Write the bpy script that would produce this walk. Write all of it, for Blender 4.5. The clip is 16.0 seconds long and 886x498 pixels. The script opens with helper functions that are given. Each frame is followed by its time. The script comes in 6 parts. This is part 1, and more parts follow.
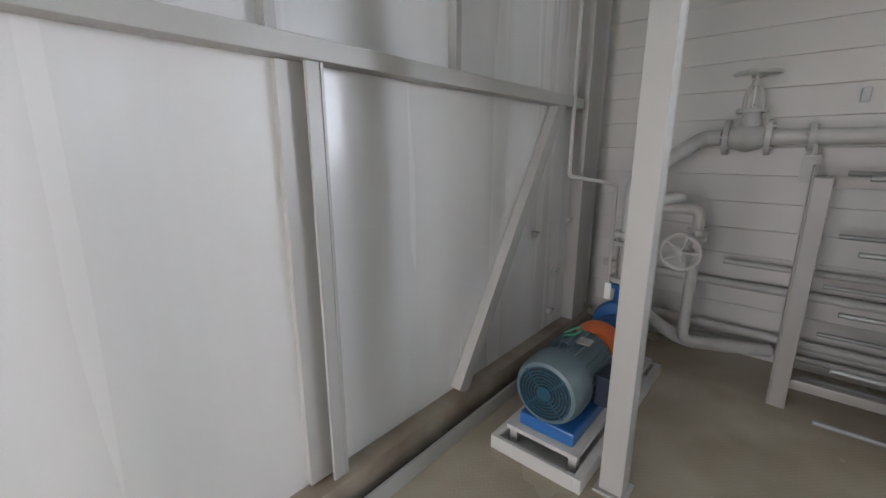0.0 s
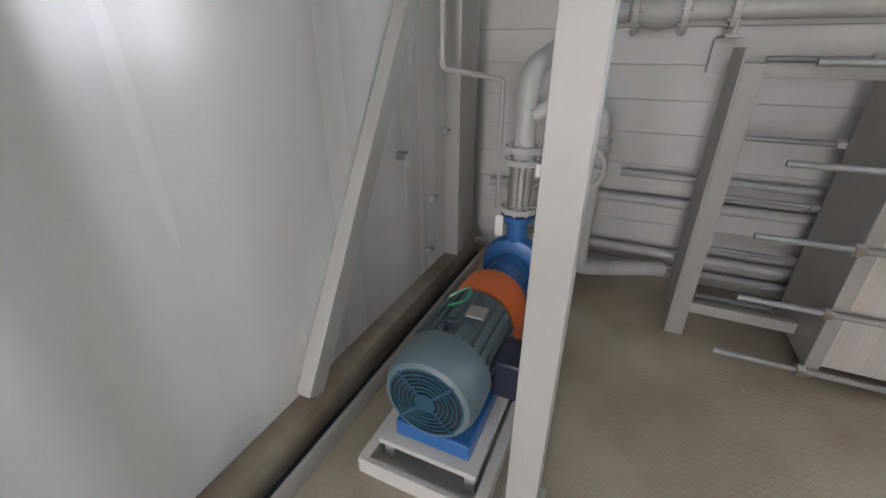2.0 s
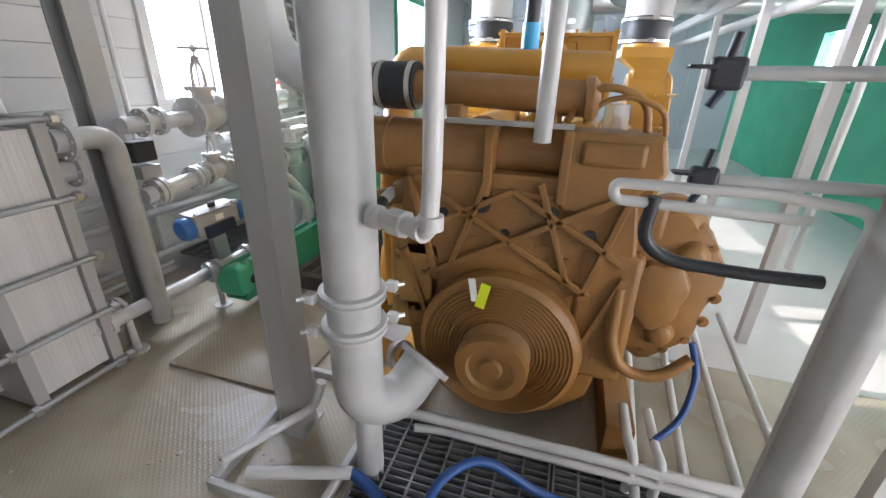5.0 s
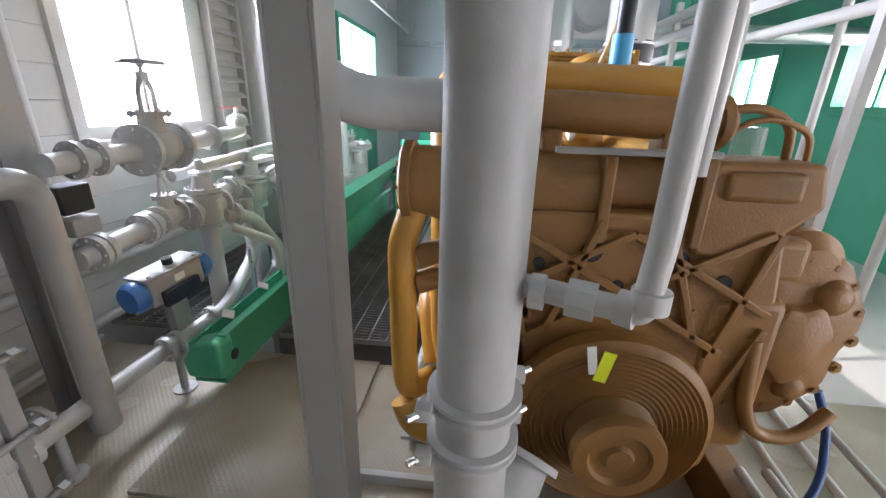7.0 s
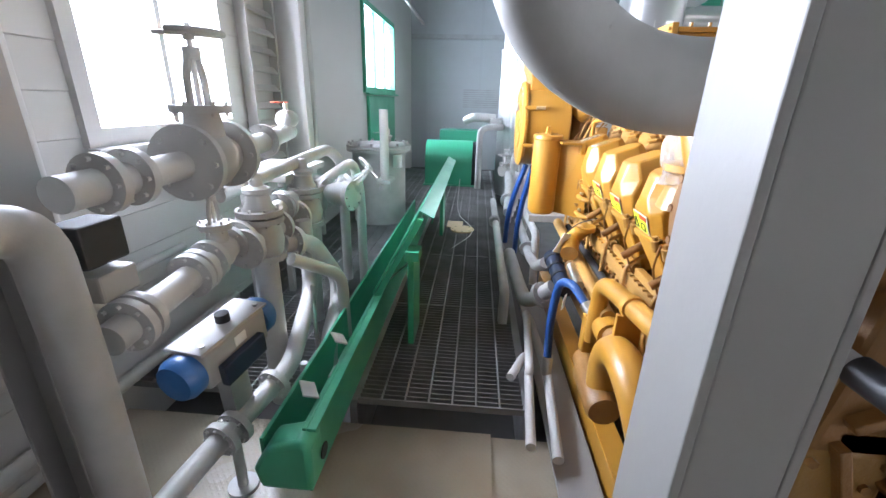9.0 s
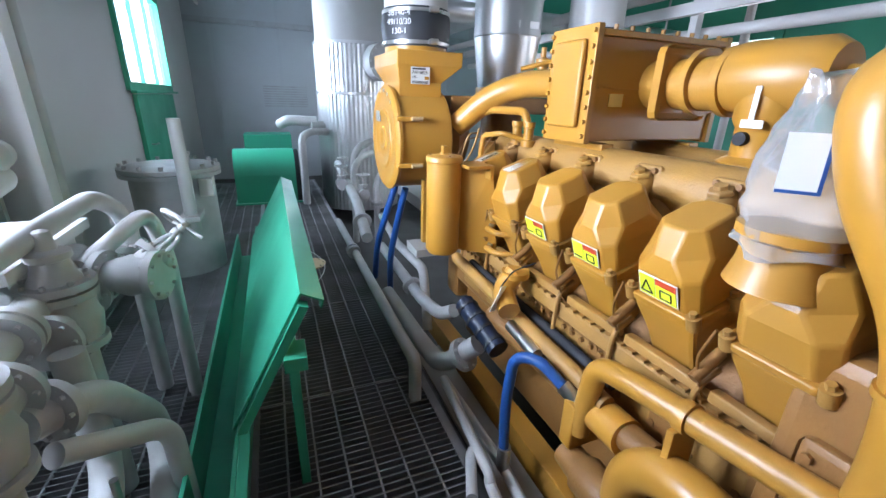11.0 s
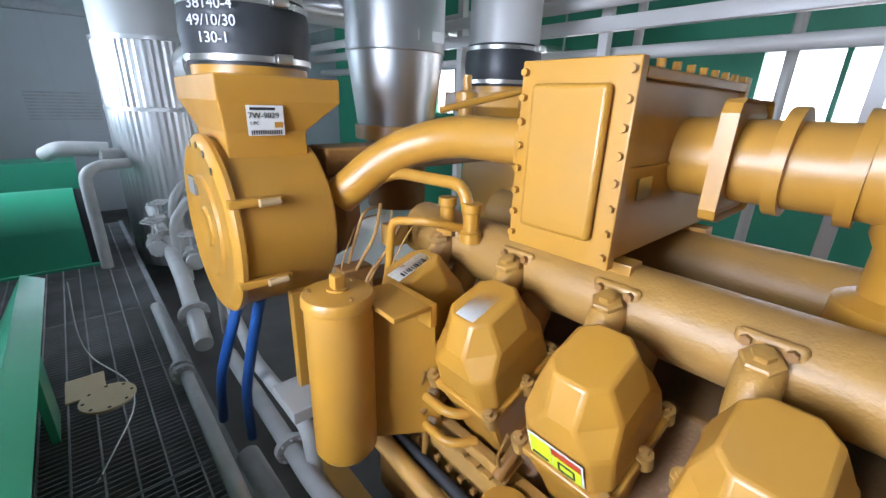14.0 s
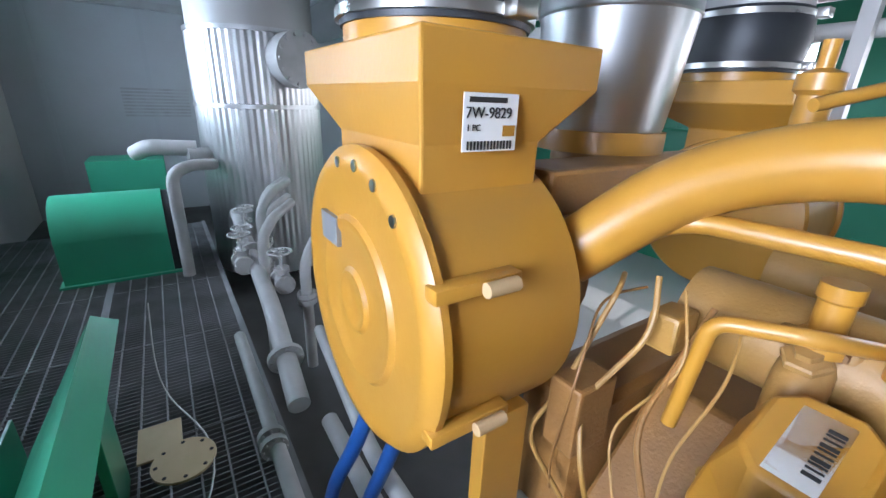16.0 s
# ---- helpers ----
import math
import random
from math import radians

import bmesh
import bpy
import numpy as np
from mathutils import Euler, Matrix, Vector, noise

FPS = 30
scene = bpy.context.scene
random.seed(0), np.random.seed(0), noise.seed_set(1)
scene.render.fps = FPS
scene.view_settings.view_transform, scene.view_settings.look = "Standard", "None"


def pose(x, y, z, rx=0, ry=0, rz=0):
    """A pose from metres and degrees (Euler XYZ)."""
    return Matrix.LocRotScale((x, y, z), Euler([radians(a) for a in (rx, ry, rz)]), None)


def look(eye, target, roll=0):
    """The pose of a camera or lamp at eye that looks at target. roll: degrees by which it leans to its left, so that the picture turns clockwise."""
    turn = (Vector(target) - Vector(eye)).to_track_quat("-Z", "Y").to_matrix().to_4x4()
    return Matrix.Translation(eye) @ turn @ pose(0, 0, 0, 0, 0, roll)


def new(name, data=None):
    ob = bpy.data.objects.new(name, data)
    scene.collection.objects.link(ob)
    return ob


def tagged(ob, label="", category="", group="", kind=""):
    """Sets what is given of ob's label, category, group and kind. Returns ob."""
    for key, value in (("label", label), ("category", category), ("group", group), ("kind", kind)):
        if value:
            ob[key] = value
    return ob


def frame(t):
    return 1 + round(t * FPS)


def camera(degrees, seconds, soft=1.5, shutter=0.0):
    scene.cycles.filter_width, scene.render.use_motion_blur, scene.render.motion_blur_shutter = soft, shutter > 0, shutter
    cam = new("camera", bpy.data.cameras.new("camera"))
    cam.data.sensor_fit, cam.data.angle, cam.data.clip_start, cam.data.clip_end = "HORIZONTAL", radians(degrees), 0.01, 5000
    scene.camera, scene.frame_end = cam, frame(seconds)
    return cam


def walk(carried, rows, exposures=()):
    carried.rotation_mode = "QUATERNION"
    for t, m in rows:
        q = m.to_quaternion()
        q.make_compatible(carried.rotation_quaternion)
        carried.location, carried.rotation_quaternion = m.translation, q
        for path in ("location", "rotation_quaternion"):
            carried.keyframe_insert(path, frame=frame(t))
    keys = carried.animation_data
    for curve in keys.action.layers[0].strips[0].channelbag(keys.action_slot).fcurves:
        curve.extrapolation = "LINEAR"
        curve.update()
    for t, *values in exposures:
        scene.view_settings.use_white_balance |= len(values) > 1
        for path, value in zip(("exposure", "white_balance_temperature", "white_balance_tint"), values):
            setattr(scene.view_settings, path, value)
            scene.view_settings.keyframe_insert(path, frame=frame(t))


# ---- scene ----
cam = camera(94.4, 16.0)
METRES, EYE, TILT, LEAN, TURN = 6.0, 1.5, -13.5, 0.0, 41.0
ROWS = [
    (0.0, 0.0, 0.0, 0.0, 0.0, -0.0, -0.0),
    (0.5, -0.0075, 0.0375, -0.0056, -6.59, -2.31, 1.35),
    (1.0, 0.0013, 0.0838, -0.0081, -10.91, -6.13, 2.31),
    (1.5, 0.022, 0.1162, 0.0029, -11.9, -11.37, 2.75),
    (2.0, 0.0428, 0.1303, 0.0158, -16.06, -13.0, 3.7),
    (2.5, 0.0488, 0.1441, 0.0278, -27.53, -13.9, 6.14),
    (3.0, 0.0459, 0.136, 0.0346, -44.55, -16.13, 9.2),
    (3.5, 0.0258, 0.1111, 0.0325, -65.14, -19.94, 11.8),
    (4.0, 0.0164, 0.0889, 0.0336, -86.76, -24.92, 12.95),
    (4.5, 0.0146, 0.0893, 0.0396, -104.65, -28.81, 12.32),
    (7.0, 0.1273, 0.1443, 0.0467, -125.62, -27.6, 9.59),
    (7.5, 0.1631, 0.1639, 0.0493, -124.79, -27.49, 9.78),
    (8.0, 0.2031, 0.177, 0.047, -123.8, -27.35, 9.9),
    (10.5, 0.3801, 0.138, 0.0421, -144.25, -31.05, 6.42),
    (11.0, 0.4103, 0.1272, 0.0465, -153.14, -32.0, 4.59),
    (11.5, 0.4276, 0.1168, 0.0504, -160.61, -32.52, 2.93),
    (12.0, 0.4331, 0.0938, 0.0483, -165.88, -32.76, 1.64),
    (12.5, 0.4419, 0.0726, 0.0458, -169.13, -32.88, 0.85),
    (13.0, 0.4632, 0.0414, 0.0419, -170.84, -32.99, 0.48),
    (13.5, 0.4915, 0.0008, 0.0459, -171.7, -32.94, 0.32),
    (14.0, 0.4981, -0.0257, 0.042, -172.13, -32.9, 0.14),
    (14.5, 0.5123, -0.0463, 0.0385, -171.95, -32.85, 0.09),
    (15.0, 0.5423, -0.0637, 0.031, -170.58, -32.87, 0.37),
    (15.5, 0.5691, -0.0879, 0.0249, -167.88, -32.79, 0.96),
    (16.0, 0.5983, -0.1142, 0.0147, -164.33, -32.82, 1.73),
]
walk(cam, [(t, pose(0, 0, EYE, TILT, LEAN, TURN) @ pose(METRES * x, METRES * y, METRES * z, 90 + pitch, roll, yaw)) for t, x, y, z, yaw, pitch, roll in ROWS],
     [(0.0, 0.15, 6600, 18), (1.5, 0.4, 6750, 19), (2.0, 0.5, 6700, 19), (3.0, 0.85, 6600, 20), (4.5, 0.8, 6350, 17), (7.0, 0.5, 6350, 19), (8.0, 0.65, 6350, 20), (10.5, -0.15, 5800, 17), (12.5, -0.5, 5700, 15), (14.0, -0.62, 5950, 16), (15.0, -0.68, 6000, 17), (16.0, -0.6, 5800, 17)])

# ---- world, sun, daylight at the openings ----
world = bpy.data.worlds.new("world")
scene.world = world
world.use_nodes = True
wn = world.node_tree.nodes
sky = wn.new("ShaderNodeTexSky")
sky.sky_type, sky.sun_disc, sky.sun_elevation, sky.sun_rotation = "NISHITA", False, radians(48), radians(150)
world.node_tree.links.new(sky.outputs[0], wn["Background"].inputs[0])
wn["Background"].inputs[1].default_value = 0.15
sun = new("sun", bpy.data.lights.new("sun", "SUN"))
sun.data.energy, sun.data.angle, sun.data.color = 2.2, radians(0.5), (1, 0.95, 0.88)
sun.matrix_world = look((4, -12, 14), (2, 0, 0))


def daylight(x, y, z, w, h, power, aim, color=(0.93, 0.96, 1.0)):
    lamp = new("daylight", bpy.data.lights.new("daylight", "AREA"))
    lamp.data.shape, lamp.data.size, lamp.data.size_y, lamp.data.energy, lamp.data.color = "RECTANGLE", w, h, power, color
    lamp.matrix_world = look((x, y, z), (x + aim[0], y + aim[1], z + aim[2]))


daylight(2.85, 3.78, 2.0, 1.1, 1.3, 225, (0, -1, 0), (0.80, 0.90, 1.0))
daylight(8.1, 3.78, 2.25, 2.0, 1.1, 170, (0, -1, 0), (0.74, 0.88, 1.0))
for wx in (2.9, 5.2, 7.6):
    daylight(wx, -3.18, 1.98, 1.15, 0.65, 30, (0, 1, 0), (1.0, 0.975, 0.95))
daylight(-0.4, -3.16, 1.15, 1.3, 2.1, 72, (0, 1, 0), (0.97, 0.97, 0.99))


# ---- materials ----
def material(name, color, rough=0.5, metal=0.0, spot=None, amount=0.35, scale=3.0, grain=60.0, bump=0.05, coat=0.0, vary=0.06, stretch=(1, 1, 1)):
    """Paint, metal, rubber: base colour, broad stains toward spot, fine grain and relief."""
    m = bpy.data.materials.new(name)
    m.use_nodes = True
    n, l = m.node_tree.nodes, m.node_tree.links
    b = n["Principled BSDF"]
    co, mp = n.new("ShaderNodeTexCoord"), n.new("ShaderNodeMapping")
    mp.inputs["Scale"].default_value = stretch
    l.new(co.outputs["Object"], mp.inputs[0])
    big, fine = n.new("ShaderNodeTexNoise"), n.new("ShaderNodeTexNoise")
    big.inputs["Scale"].default_value, big.inputs["Detail"].default_value = scale, 3
    fine.inputs["Scale"].default_value, fine.inputs["Detail"].default_value = grain, 3 if grain > 5 else 0
    l.new(mp.outputs[0], big.inputs["Vector"]), l.new(mp.outputs[0], fine.inputs["Vector"])
    ramp = n.new("ShaderNodeValToRGB")
    ramp.color_ramp.elements[0].position, ramp.color_ramp.elements[1].position = 0.36, 0.84
    ramp.color_ramp.elements[0].color, ramp.color_ramp.elements[1].color = (0, 0, 0, 1), (amount,) * 3 + (1,)
    l.new(big.outputs["Fac"], ramp.inputs[0])
    mix = n.new("ShaderNodeMix")
    mix.data_type = "RGBA"
    spot = spot or tuple(c * 0.7 for c in color)
    mix.inputs["A"].default_value, mix.inputs["B"].default_value = (*color, 1), (*spot, 1)
    l.new(ramp.outputs[0], mix.inputs["Factor"])
    info, hsv = n.new("ShaderNodeObjectInfo"), n.new("ShaderNodeHueSaturation")
    span = n.new("ShaderNodeMapRange")
    span.inputs["To Min"].default_value, span.inputs["To Max"].default_value = 1 - vary, 1 + vary
    l.new(info.outputs["Random"], span.inputs["Value"]), l.new(span.outputs[0], hsv.inputs["Value"])
    l.new(mix.outputs["Result"], hsv.inputs["Color"]), l.new(hsv.outputs[0], b.inputs["Base Color"])
    rr = n.new("ShaderNodeMapRange")
    rr.inputs["To Min"].default_value, rr.inputs["To Max"].default_value = max(rough - 0.1, 0.03), min(rough + 0.18, 1)
    l.new(big.outputs["Fac"], rr.inputs["Value"]), l.new(rr.outputs[0], b.inputs["Roughness"])
    b.inputs["Metallic"].default_value, b.inputs["Coat Weight"].default_value = metal, coat
    b.inputs["Coat Roughness"].default_value = 0.12
    bp = n.new("ShaderNodeBump")
    bp.inputs["Strength"].default_value, bp.inputs["Distance"].default_value = bump, 0.004 if grain > 5 else 0.05
    l.new(fine.outputs["Fac"], bp.inputs["Height"]), l.new(bp.outputs[0], b.inputs["Normal"])
    return m


WALLP = material("wall_panel_paint", (0.72, 0.71, 0.70), 0.2, 0, (0.54, 0.52, 0.49), 0.3, 1.2, 0.8, 0.8, 0.25, stretch=(1, 4.0, 0.15))
PANEL = material("plate_paint", (0.50, 0.485, 0.46), 0.4, 0, (0.40, 0.385, 0.36), 0.4, 3, 60, 0.05)
GREY = material("grey_paint", (0.33, 0.32, 0.305), 0.38, 0, (0.33, 0.31, 0.27), 0.5, 4, 80, 0.06)
STEEL_GREY = material("column_paint", (0.40, 0.39, 0.37), 0.36, 0, (0.40, 0.385, 0.34), 0.4, 3, 80, 0.06)
WHITE = material("white_siding", (0.52, 0.505, 0.485), 0.35, 0, (0.52, 0.50, 0.46), 0.4, 2, 50, 0.05, vary=0.03, stretch=(0.4, 1, 1))
PIPE = material("pipe_paint", (0.47, 0.465, 0.45), 0.42, 0, (0.30, 0.29, 0.26), 0.6, 7, 90, 0.12)
EASTW = material("east_panel", (0.38, 0.40, 0.415), 0.5, 0, (0.32, 0.31, 0.29), 0.4, 1.5, 40, 0.05)
YELLOW = material("yellow_paint", (0.44, 0.21, 0.022), 0.33, 0, (0.38, 0.20, 0.05), 0.6, 5, 90, 0.08, 0.08, 0.05)
# Dusty yellow browned further: the shade on the engine front is in this colour.
DUST_SHADE = material("dusty_shaded_casting", (0.27, 0.125, 0.028), 0.45, 0, (0.15, 0.078, 0.03), 0.7, 6, 120, 0.35, 0.0, 0.05)
GREEN = material("green_paint", (0.045, 0.36, 0.20), 0.33, 0, (0.05, 0.25, 0.15), 0.5, 3, 70, 0.06, 0.2)
GREENW = material("green_wall", (0.03, 0.27, 0.15), 0.4, 0, (0.03, 0.2, 0.12), 0.4, 2, 70, 0.06)
BLUE = material("blue_paint", (0.02, 0.13, 0.36), 0.35, 0, (0.03, 0.10, 0.28), 0.5, 6, 90, 0.1, 0.2)
SIDE = material("dusty_side_paint", (0.38, 0.20, 0.042), 0.42, 0, (0.24, 0.14, 0.06), 0.7, 6, 120, 0.3, 0.0, 0.05)
MOTOR = material("motor_grey_blue", (0.10, 0.155, 0.18), 0.4, 0, (0.16, 0.19, 0.19), 0.5, 5, 90, 0.15)
TEAL = material("teal_grille", (0.015, 0.075, 0.12), 0.4)
NAVY = material("navy_paint", (0.010, 0.018, 0.04), 0.4)
ORANGE = material("orange_guard", (0.80, 0.16, 0.035), 0.5, 0, (0.6, 0.13, 0.04), 0.4, 5)
RUBBER = material("black_rubber", (0.018, 0.02, 0.023), 0.42, 0, (0.05, 0.05, 0.05), 0.4, 8)
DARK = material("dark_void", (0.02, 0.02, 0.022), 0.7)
HOSE = material("blue_hose", (0.012, 0.06, 0.22), 0.38, 0, (0.03, 0.09, 0.22), 0.3, 10, 200, 0.2)
STEEL = material("bare_steel", (0.62, 0.61, 0.58), 0.28, 1.0, (0.42, 0.40, 0.37), 0.6, 8, 120, 0.08)
SHEET = material("polished_sheet", (0.66, 0.66, 0.655), 0.3, 1.0, (0.55, 0.55, 0.55), 0.4, 2, 60, 0.04, stretch=(1, 1, 0.2))
GALV = material("galvanised", (0.38, 0.39, 0.39), 0.5, 0.6, (0.24, 0.23, 0.21), 0.5, 5, 100, 0.1)
GRATE = material("grating_steel", (0.25, 0.25, 0.25), 0.5, 0.4, (0.07, 0.065, 0.055), 0.6, 4, 100, 0.15)
PIT = material("pit_floor", (0.09, 0.087, 0.083), 0.7, 0, (0.05, 0.045, 0.04), 0.7, 3, 60, 0.3)
RUSTY = material("dirty_channel", (0.40, 0.35, 0.28), 0.5, 0, (0.14, 0.085, 0.05), 0.9, 3, 60, 0.25)
PAPER = material("paper", (0.80, 0.80, 0.77), 0.6, 0, (0.7, 0.69, 0.65), 0.3, 10)
LEMON = material("warning_yellow", (0.72, 0.80, 0.02), 0.4)
RED = material("warning_red", (0.55, 0.06, 0.02), 0.4)
INK = material("ink", (0.02, 0.02, 0.02), 0.6)
CHALK = material("white_marker", (0.8, 0.8, 0.8), 0.6)
SKYBLUE = material("light_blue", (0.05, 0.35, 0.60), 0.4)
WOOD = material("ply_wood", (0.50, 0.34, 0.17), 0.6, 0, (0.36, 0.23, 0.11), 0.6, 5, 60, 0.1)
PLATE = material("gasket_tan", (0.55, 0.42, 0.24), 0.55, 0, (0.42, 0.3, 0.16), 0.5, 6)


def floor_material():
    m = material("chequer_plate", (0.42, 0.37, 0.29), 0.2, 0, (0.20, 0.155, 0.10), 0.85, 1.6, 40, 0.05)
    n, l = m.node_tree.nodes, m.node_tree.links
    b = n["Principled BSDF"]
    co = n.new("ShaderNodeTexCoord")
    heights = []
    for turn in (45, -45):
        mp, br = n.new("ShaderNodeMapping"), n.new("ShaderNodeTexBrick")
        mp.inputs["Rotation"].default_value[2] = radians(turn)
        l.new(co.outputs["Object"], mp.inputs[0]), l.new(mp.outputs[0], br.inputs["Vector"])
        br.inputs["Scale"].default_value, br.inputs["Mortar Size"].default_value = 22, 0.19
        br.inputs["Brick Width"].default_value, br.inputs["Row Height"].default_value = 0.9, 0.45
        br.inputs["Mortar Smooth"].default_value = 0.6
        heights.append(br)
    add = n.new("ShaderNodeMath")
    l.new(heights[0].outputs["Fac"], add.inputs[0]), l.new(heights[1].outputs["Fac"], add.inputs[1])
    bp = n.new("ShaderNodeBump")
    bp.invert = True
    bp.inputs["Strength"].default_value, bp.inputs["Distance"].default_value = 0.2, 0.002
    l.new(add.outputs[0], bp.inputs["Height"]), l.new(bp.outputs[0], b.inputs["Normal"])
    return m


FLOOR = floor_material()


def clear_material(name, color, rough, alpha, clear=1.0):
    m = bpy.data.materials.new(name)
    m.use_nodes = True
    b = m.node_tree.nodes["Principled BSDF"]
    b.inputs["Base Color"].default_value, b.inputs["Roughness"].default_value = (*color, 1), rough
    b.inputs["Transmission Weight"].default_value, b.inputs["IOR"].default_value = clear, 1.1
    b.inputs["Alpha"].default_value = alpha
    return m


GLASS = clear_material("window_glass", (0.95, 0.97, 1.0), 0.02, 0.35)
FILM = clear_material("plastic_film", (0.93, 0.93, 0.92), 0.2, 0.7, 0.72)


def backdrop_material():
    m = bpy.data.materials.new("bright_outdoors")
    m.use_nodes = True
    n, l = m.node_tree.nodes, m.node_tree.links
    e = n.new("ShaderNodeEmission")
    e.inputs[0].default_value, e.inputs[1].default_value = (0.92, 0.96, 1.0, 1), 3.0
    l.new(e.outputs[0], n["Material Output"].inputs[0])
    return m


OUTDOORS = backdrop_material()


# ---- mesh helpers ----
def bm_new():
    return bmesh.new()


def box(bm, x0, x1, y0, y1, z0, z1, bev=0.0, m=None):
    vs = [bm.verts.new((x, y, z)) for x in (x0, x1) for y in (y0, y1) for z in (z0, z1)]
    fs = [bm.faces.new([vs[i] for i in q]) for q in ((0, 1, 3, 2), (4, 6, 7, 5), (0, 4, 5, 1), (2, 3, 7, 6), (0, 2, 6, 4), (1, 5, 7, 3))]
    if m is not None:
        bmesh.ops.transform(bm, matrix=m, verts=vs)
    if bev:
        es = list({e for f in fs for e in f.edges})
        bmesh.ops.bevel(bm, geom=es, offset=bev, segments=2, affect="EDGES", profile=0.5)
    return bm


def frame_of(a, b):
    d = (Vector(b) - Vector(a))
    return d.length, Matrix.Translation((Vector(a) + Vector(b)) / 2) @ d.to_track_quat("Z", "Y").to_matrix().to_4x4()


def cyl(bm, a, b, r, r2=None, seg=20):
    n, m = frame_of(a, b)
    bmesh.ops.create_cone(bm, cap_ends=True, segments=seg, radius1=r, radius2=r if r2 is None else r2, depth=n, matrix=m)
    return bm


def lathe(bm, origin, way, profile, seg=32):
    """Turns (radius, height) pairs about the axis through origin."""
    q = Vector(way).to_track_quat("Z", "Y").to_matrix()
    rings = []
    for r, h in profile:
        rings.append([bm.verts.new(Vector(origin) + q @ Vector((max(r, 1e-4) * math.cos(a), max(r, 1e-4) * math.sin(a), h))) for a in (2 * math.pi * k / seg for k in range(seg))])
    for p, s in zip(rings, rings[1:]):
        for k in range(seg):
            bm.faces.new((p[k], p[(k + 1) % seg], s[(k + 1) % seg], s[k]))
    bm.faces.new(rings[0][::-1]), bm.faces.new(rings[-1])
    return bm


def rounded(points, fillet, steps=6):
    pts = [Vector(p) for p in points]
    out = [pts[0]]
    for a, b, c in zip(pts, pts[1:], pts[2:]):
        u, v = (a - b), (c - b)
        k = min(fillet, u.length * 0.49, v.length * 0.49)
        p, q = b + u.normalized() * k, b + v.normalized() * k
        for i in range(steps + 1):
            t = i / steps
            out.append(p * (1 - t) ** 2 + b * 2 * t * (1 - t) + q * t * t)
    out.append(pts[-1])
    return out


def tube(bm, points, r, fillet=0.08, seg=14, r2=None):
    pts = rounded(points, fillet)
    rings, side = [], None
    for i, p in enumerate(pts):
        d = (pts[min(i + 1, len(pts) - 1)] - pts[max(i - 1, 0)]).normalized()
        if side is None:
            side = d.orthogonal().normalized()
        side = (side - d * side.dot(d)).normalized()
        up = d.cross(side)
        rad = r if r2 is None else r + (r2 - r) * i / (len(pts) - 1)
        rings.append([bm.verts.new(p + rad * (side * math.cos(a) + up * math.sin(a))) for a in (2 * math.pi * k / seg for k in range(seg))])
    for p, s in zip(rings, rings[1:]):
        for k in range(seg):
            bm.faces.new((p[k], p[(k + 1) % seg], s[(k + 1) % seg], s[k]))
    bm.faces.new(rings[0][::-1]), bm.faces.new(rings[-1])
    return bm


def loft(bm, loops):
    rings = [[bm.verts.new(p) for p in lp] for lp in loops]
    n = len(rings[0])
    for p, s in zip(rings, rings[1:]):
        for k in range(n):
            bm.faces.new((p[k], p[(k + 1) % n], s[(k + 1) % n], s[k]))
    bm.faces.new(rings[0][::-1]), bm.faces.new(rings[-1])
    return bm


def soften(bm, w, seg=2, angle=25, flats=True):
    bm.normal_update()
    es = [e for e in bm.edges if len(e.link_faces) == 2 and e.calc_face_angle(0) > radians(angle)]
    flat = bm.faces.layers.int.new("flat") if flats else None
    for f in bm.faces if flats else ():
        f[flat] = 1
    for f in bmesh.ops.bevel(bm, geom=es, offset=w, segments=seg, affect="EDGES", profile=0.5)["faces"] if es else ():
        if flats:
            f[flat] = 0
    return bm


def mesh_of(name, bm, mat, smooth=38):
    bmesh.ops.recalc_face_normals(bm, faces=bm.faces)
    layer = bm.faces.layers.int.get("flat")
    smooths = [not (layer and f[layer]) for f in bm.faces]
    if layer:
        bm.faces.layers.int.remove(layer)
    me = bpy.data.meshes.new(name)
    bm.to_mesh(me), bm.free()
    me.materials.append(mat)
    me.set_sharp_from_angle(angle=radians(smooth))
    me.polygons.foreach_set("use_smooth", smooths)
    return me


def thing(name, at, label, category, group="", kind=""):
    ob = new(name)
    ob.location = at
    ob.empty_display_size = 0.05
    return tagged(ob, label, category, group, kind)


def part(name, bm, mat, parent, label=""):
    ob = new(name, mesh_of(name, bm, mat))
    ob.parent = parent
    top, at = parent, Vector((0, 0, 0))
    while top is not None:
        at = at + top.location
        top = top.parent
    if parent.type == "EMPTY":
        ob.matrix_parent_inverse = Matrix.Translation(-at)
    return tagged(ob, label)


def solo(name, bm, mat, label, category, group="", kind=""):
    return tagged(new(name, mesh_of(name, bm, mat)), label, category, group, kind)


def structure(name, bm, mat, label, category):
    return solo(name, bm, mat, label, category, "", "structure")


def bolt_ring(parent, centre, way, radius, count, r=0.009, h=0.012, mat=STEEL, a0=0.0, a1=2 * math.pi):
    q = Vector(way).to_track_quat("Z", "Y").to_matrix()
    for k in range(count):
        a = a0 + (a1 - a0) * k / count
        p = Vector(centre) + q @ Vector((radius * math.cos(a), radius * math.sin(a), 0))
        part("bolt", cyl(bm_new(), p, p + Vector(way).normalized() * h, r, seg=6), mat, parent)


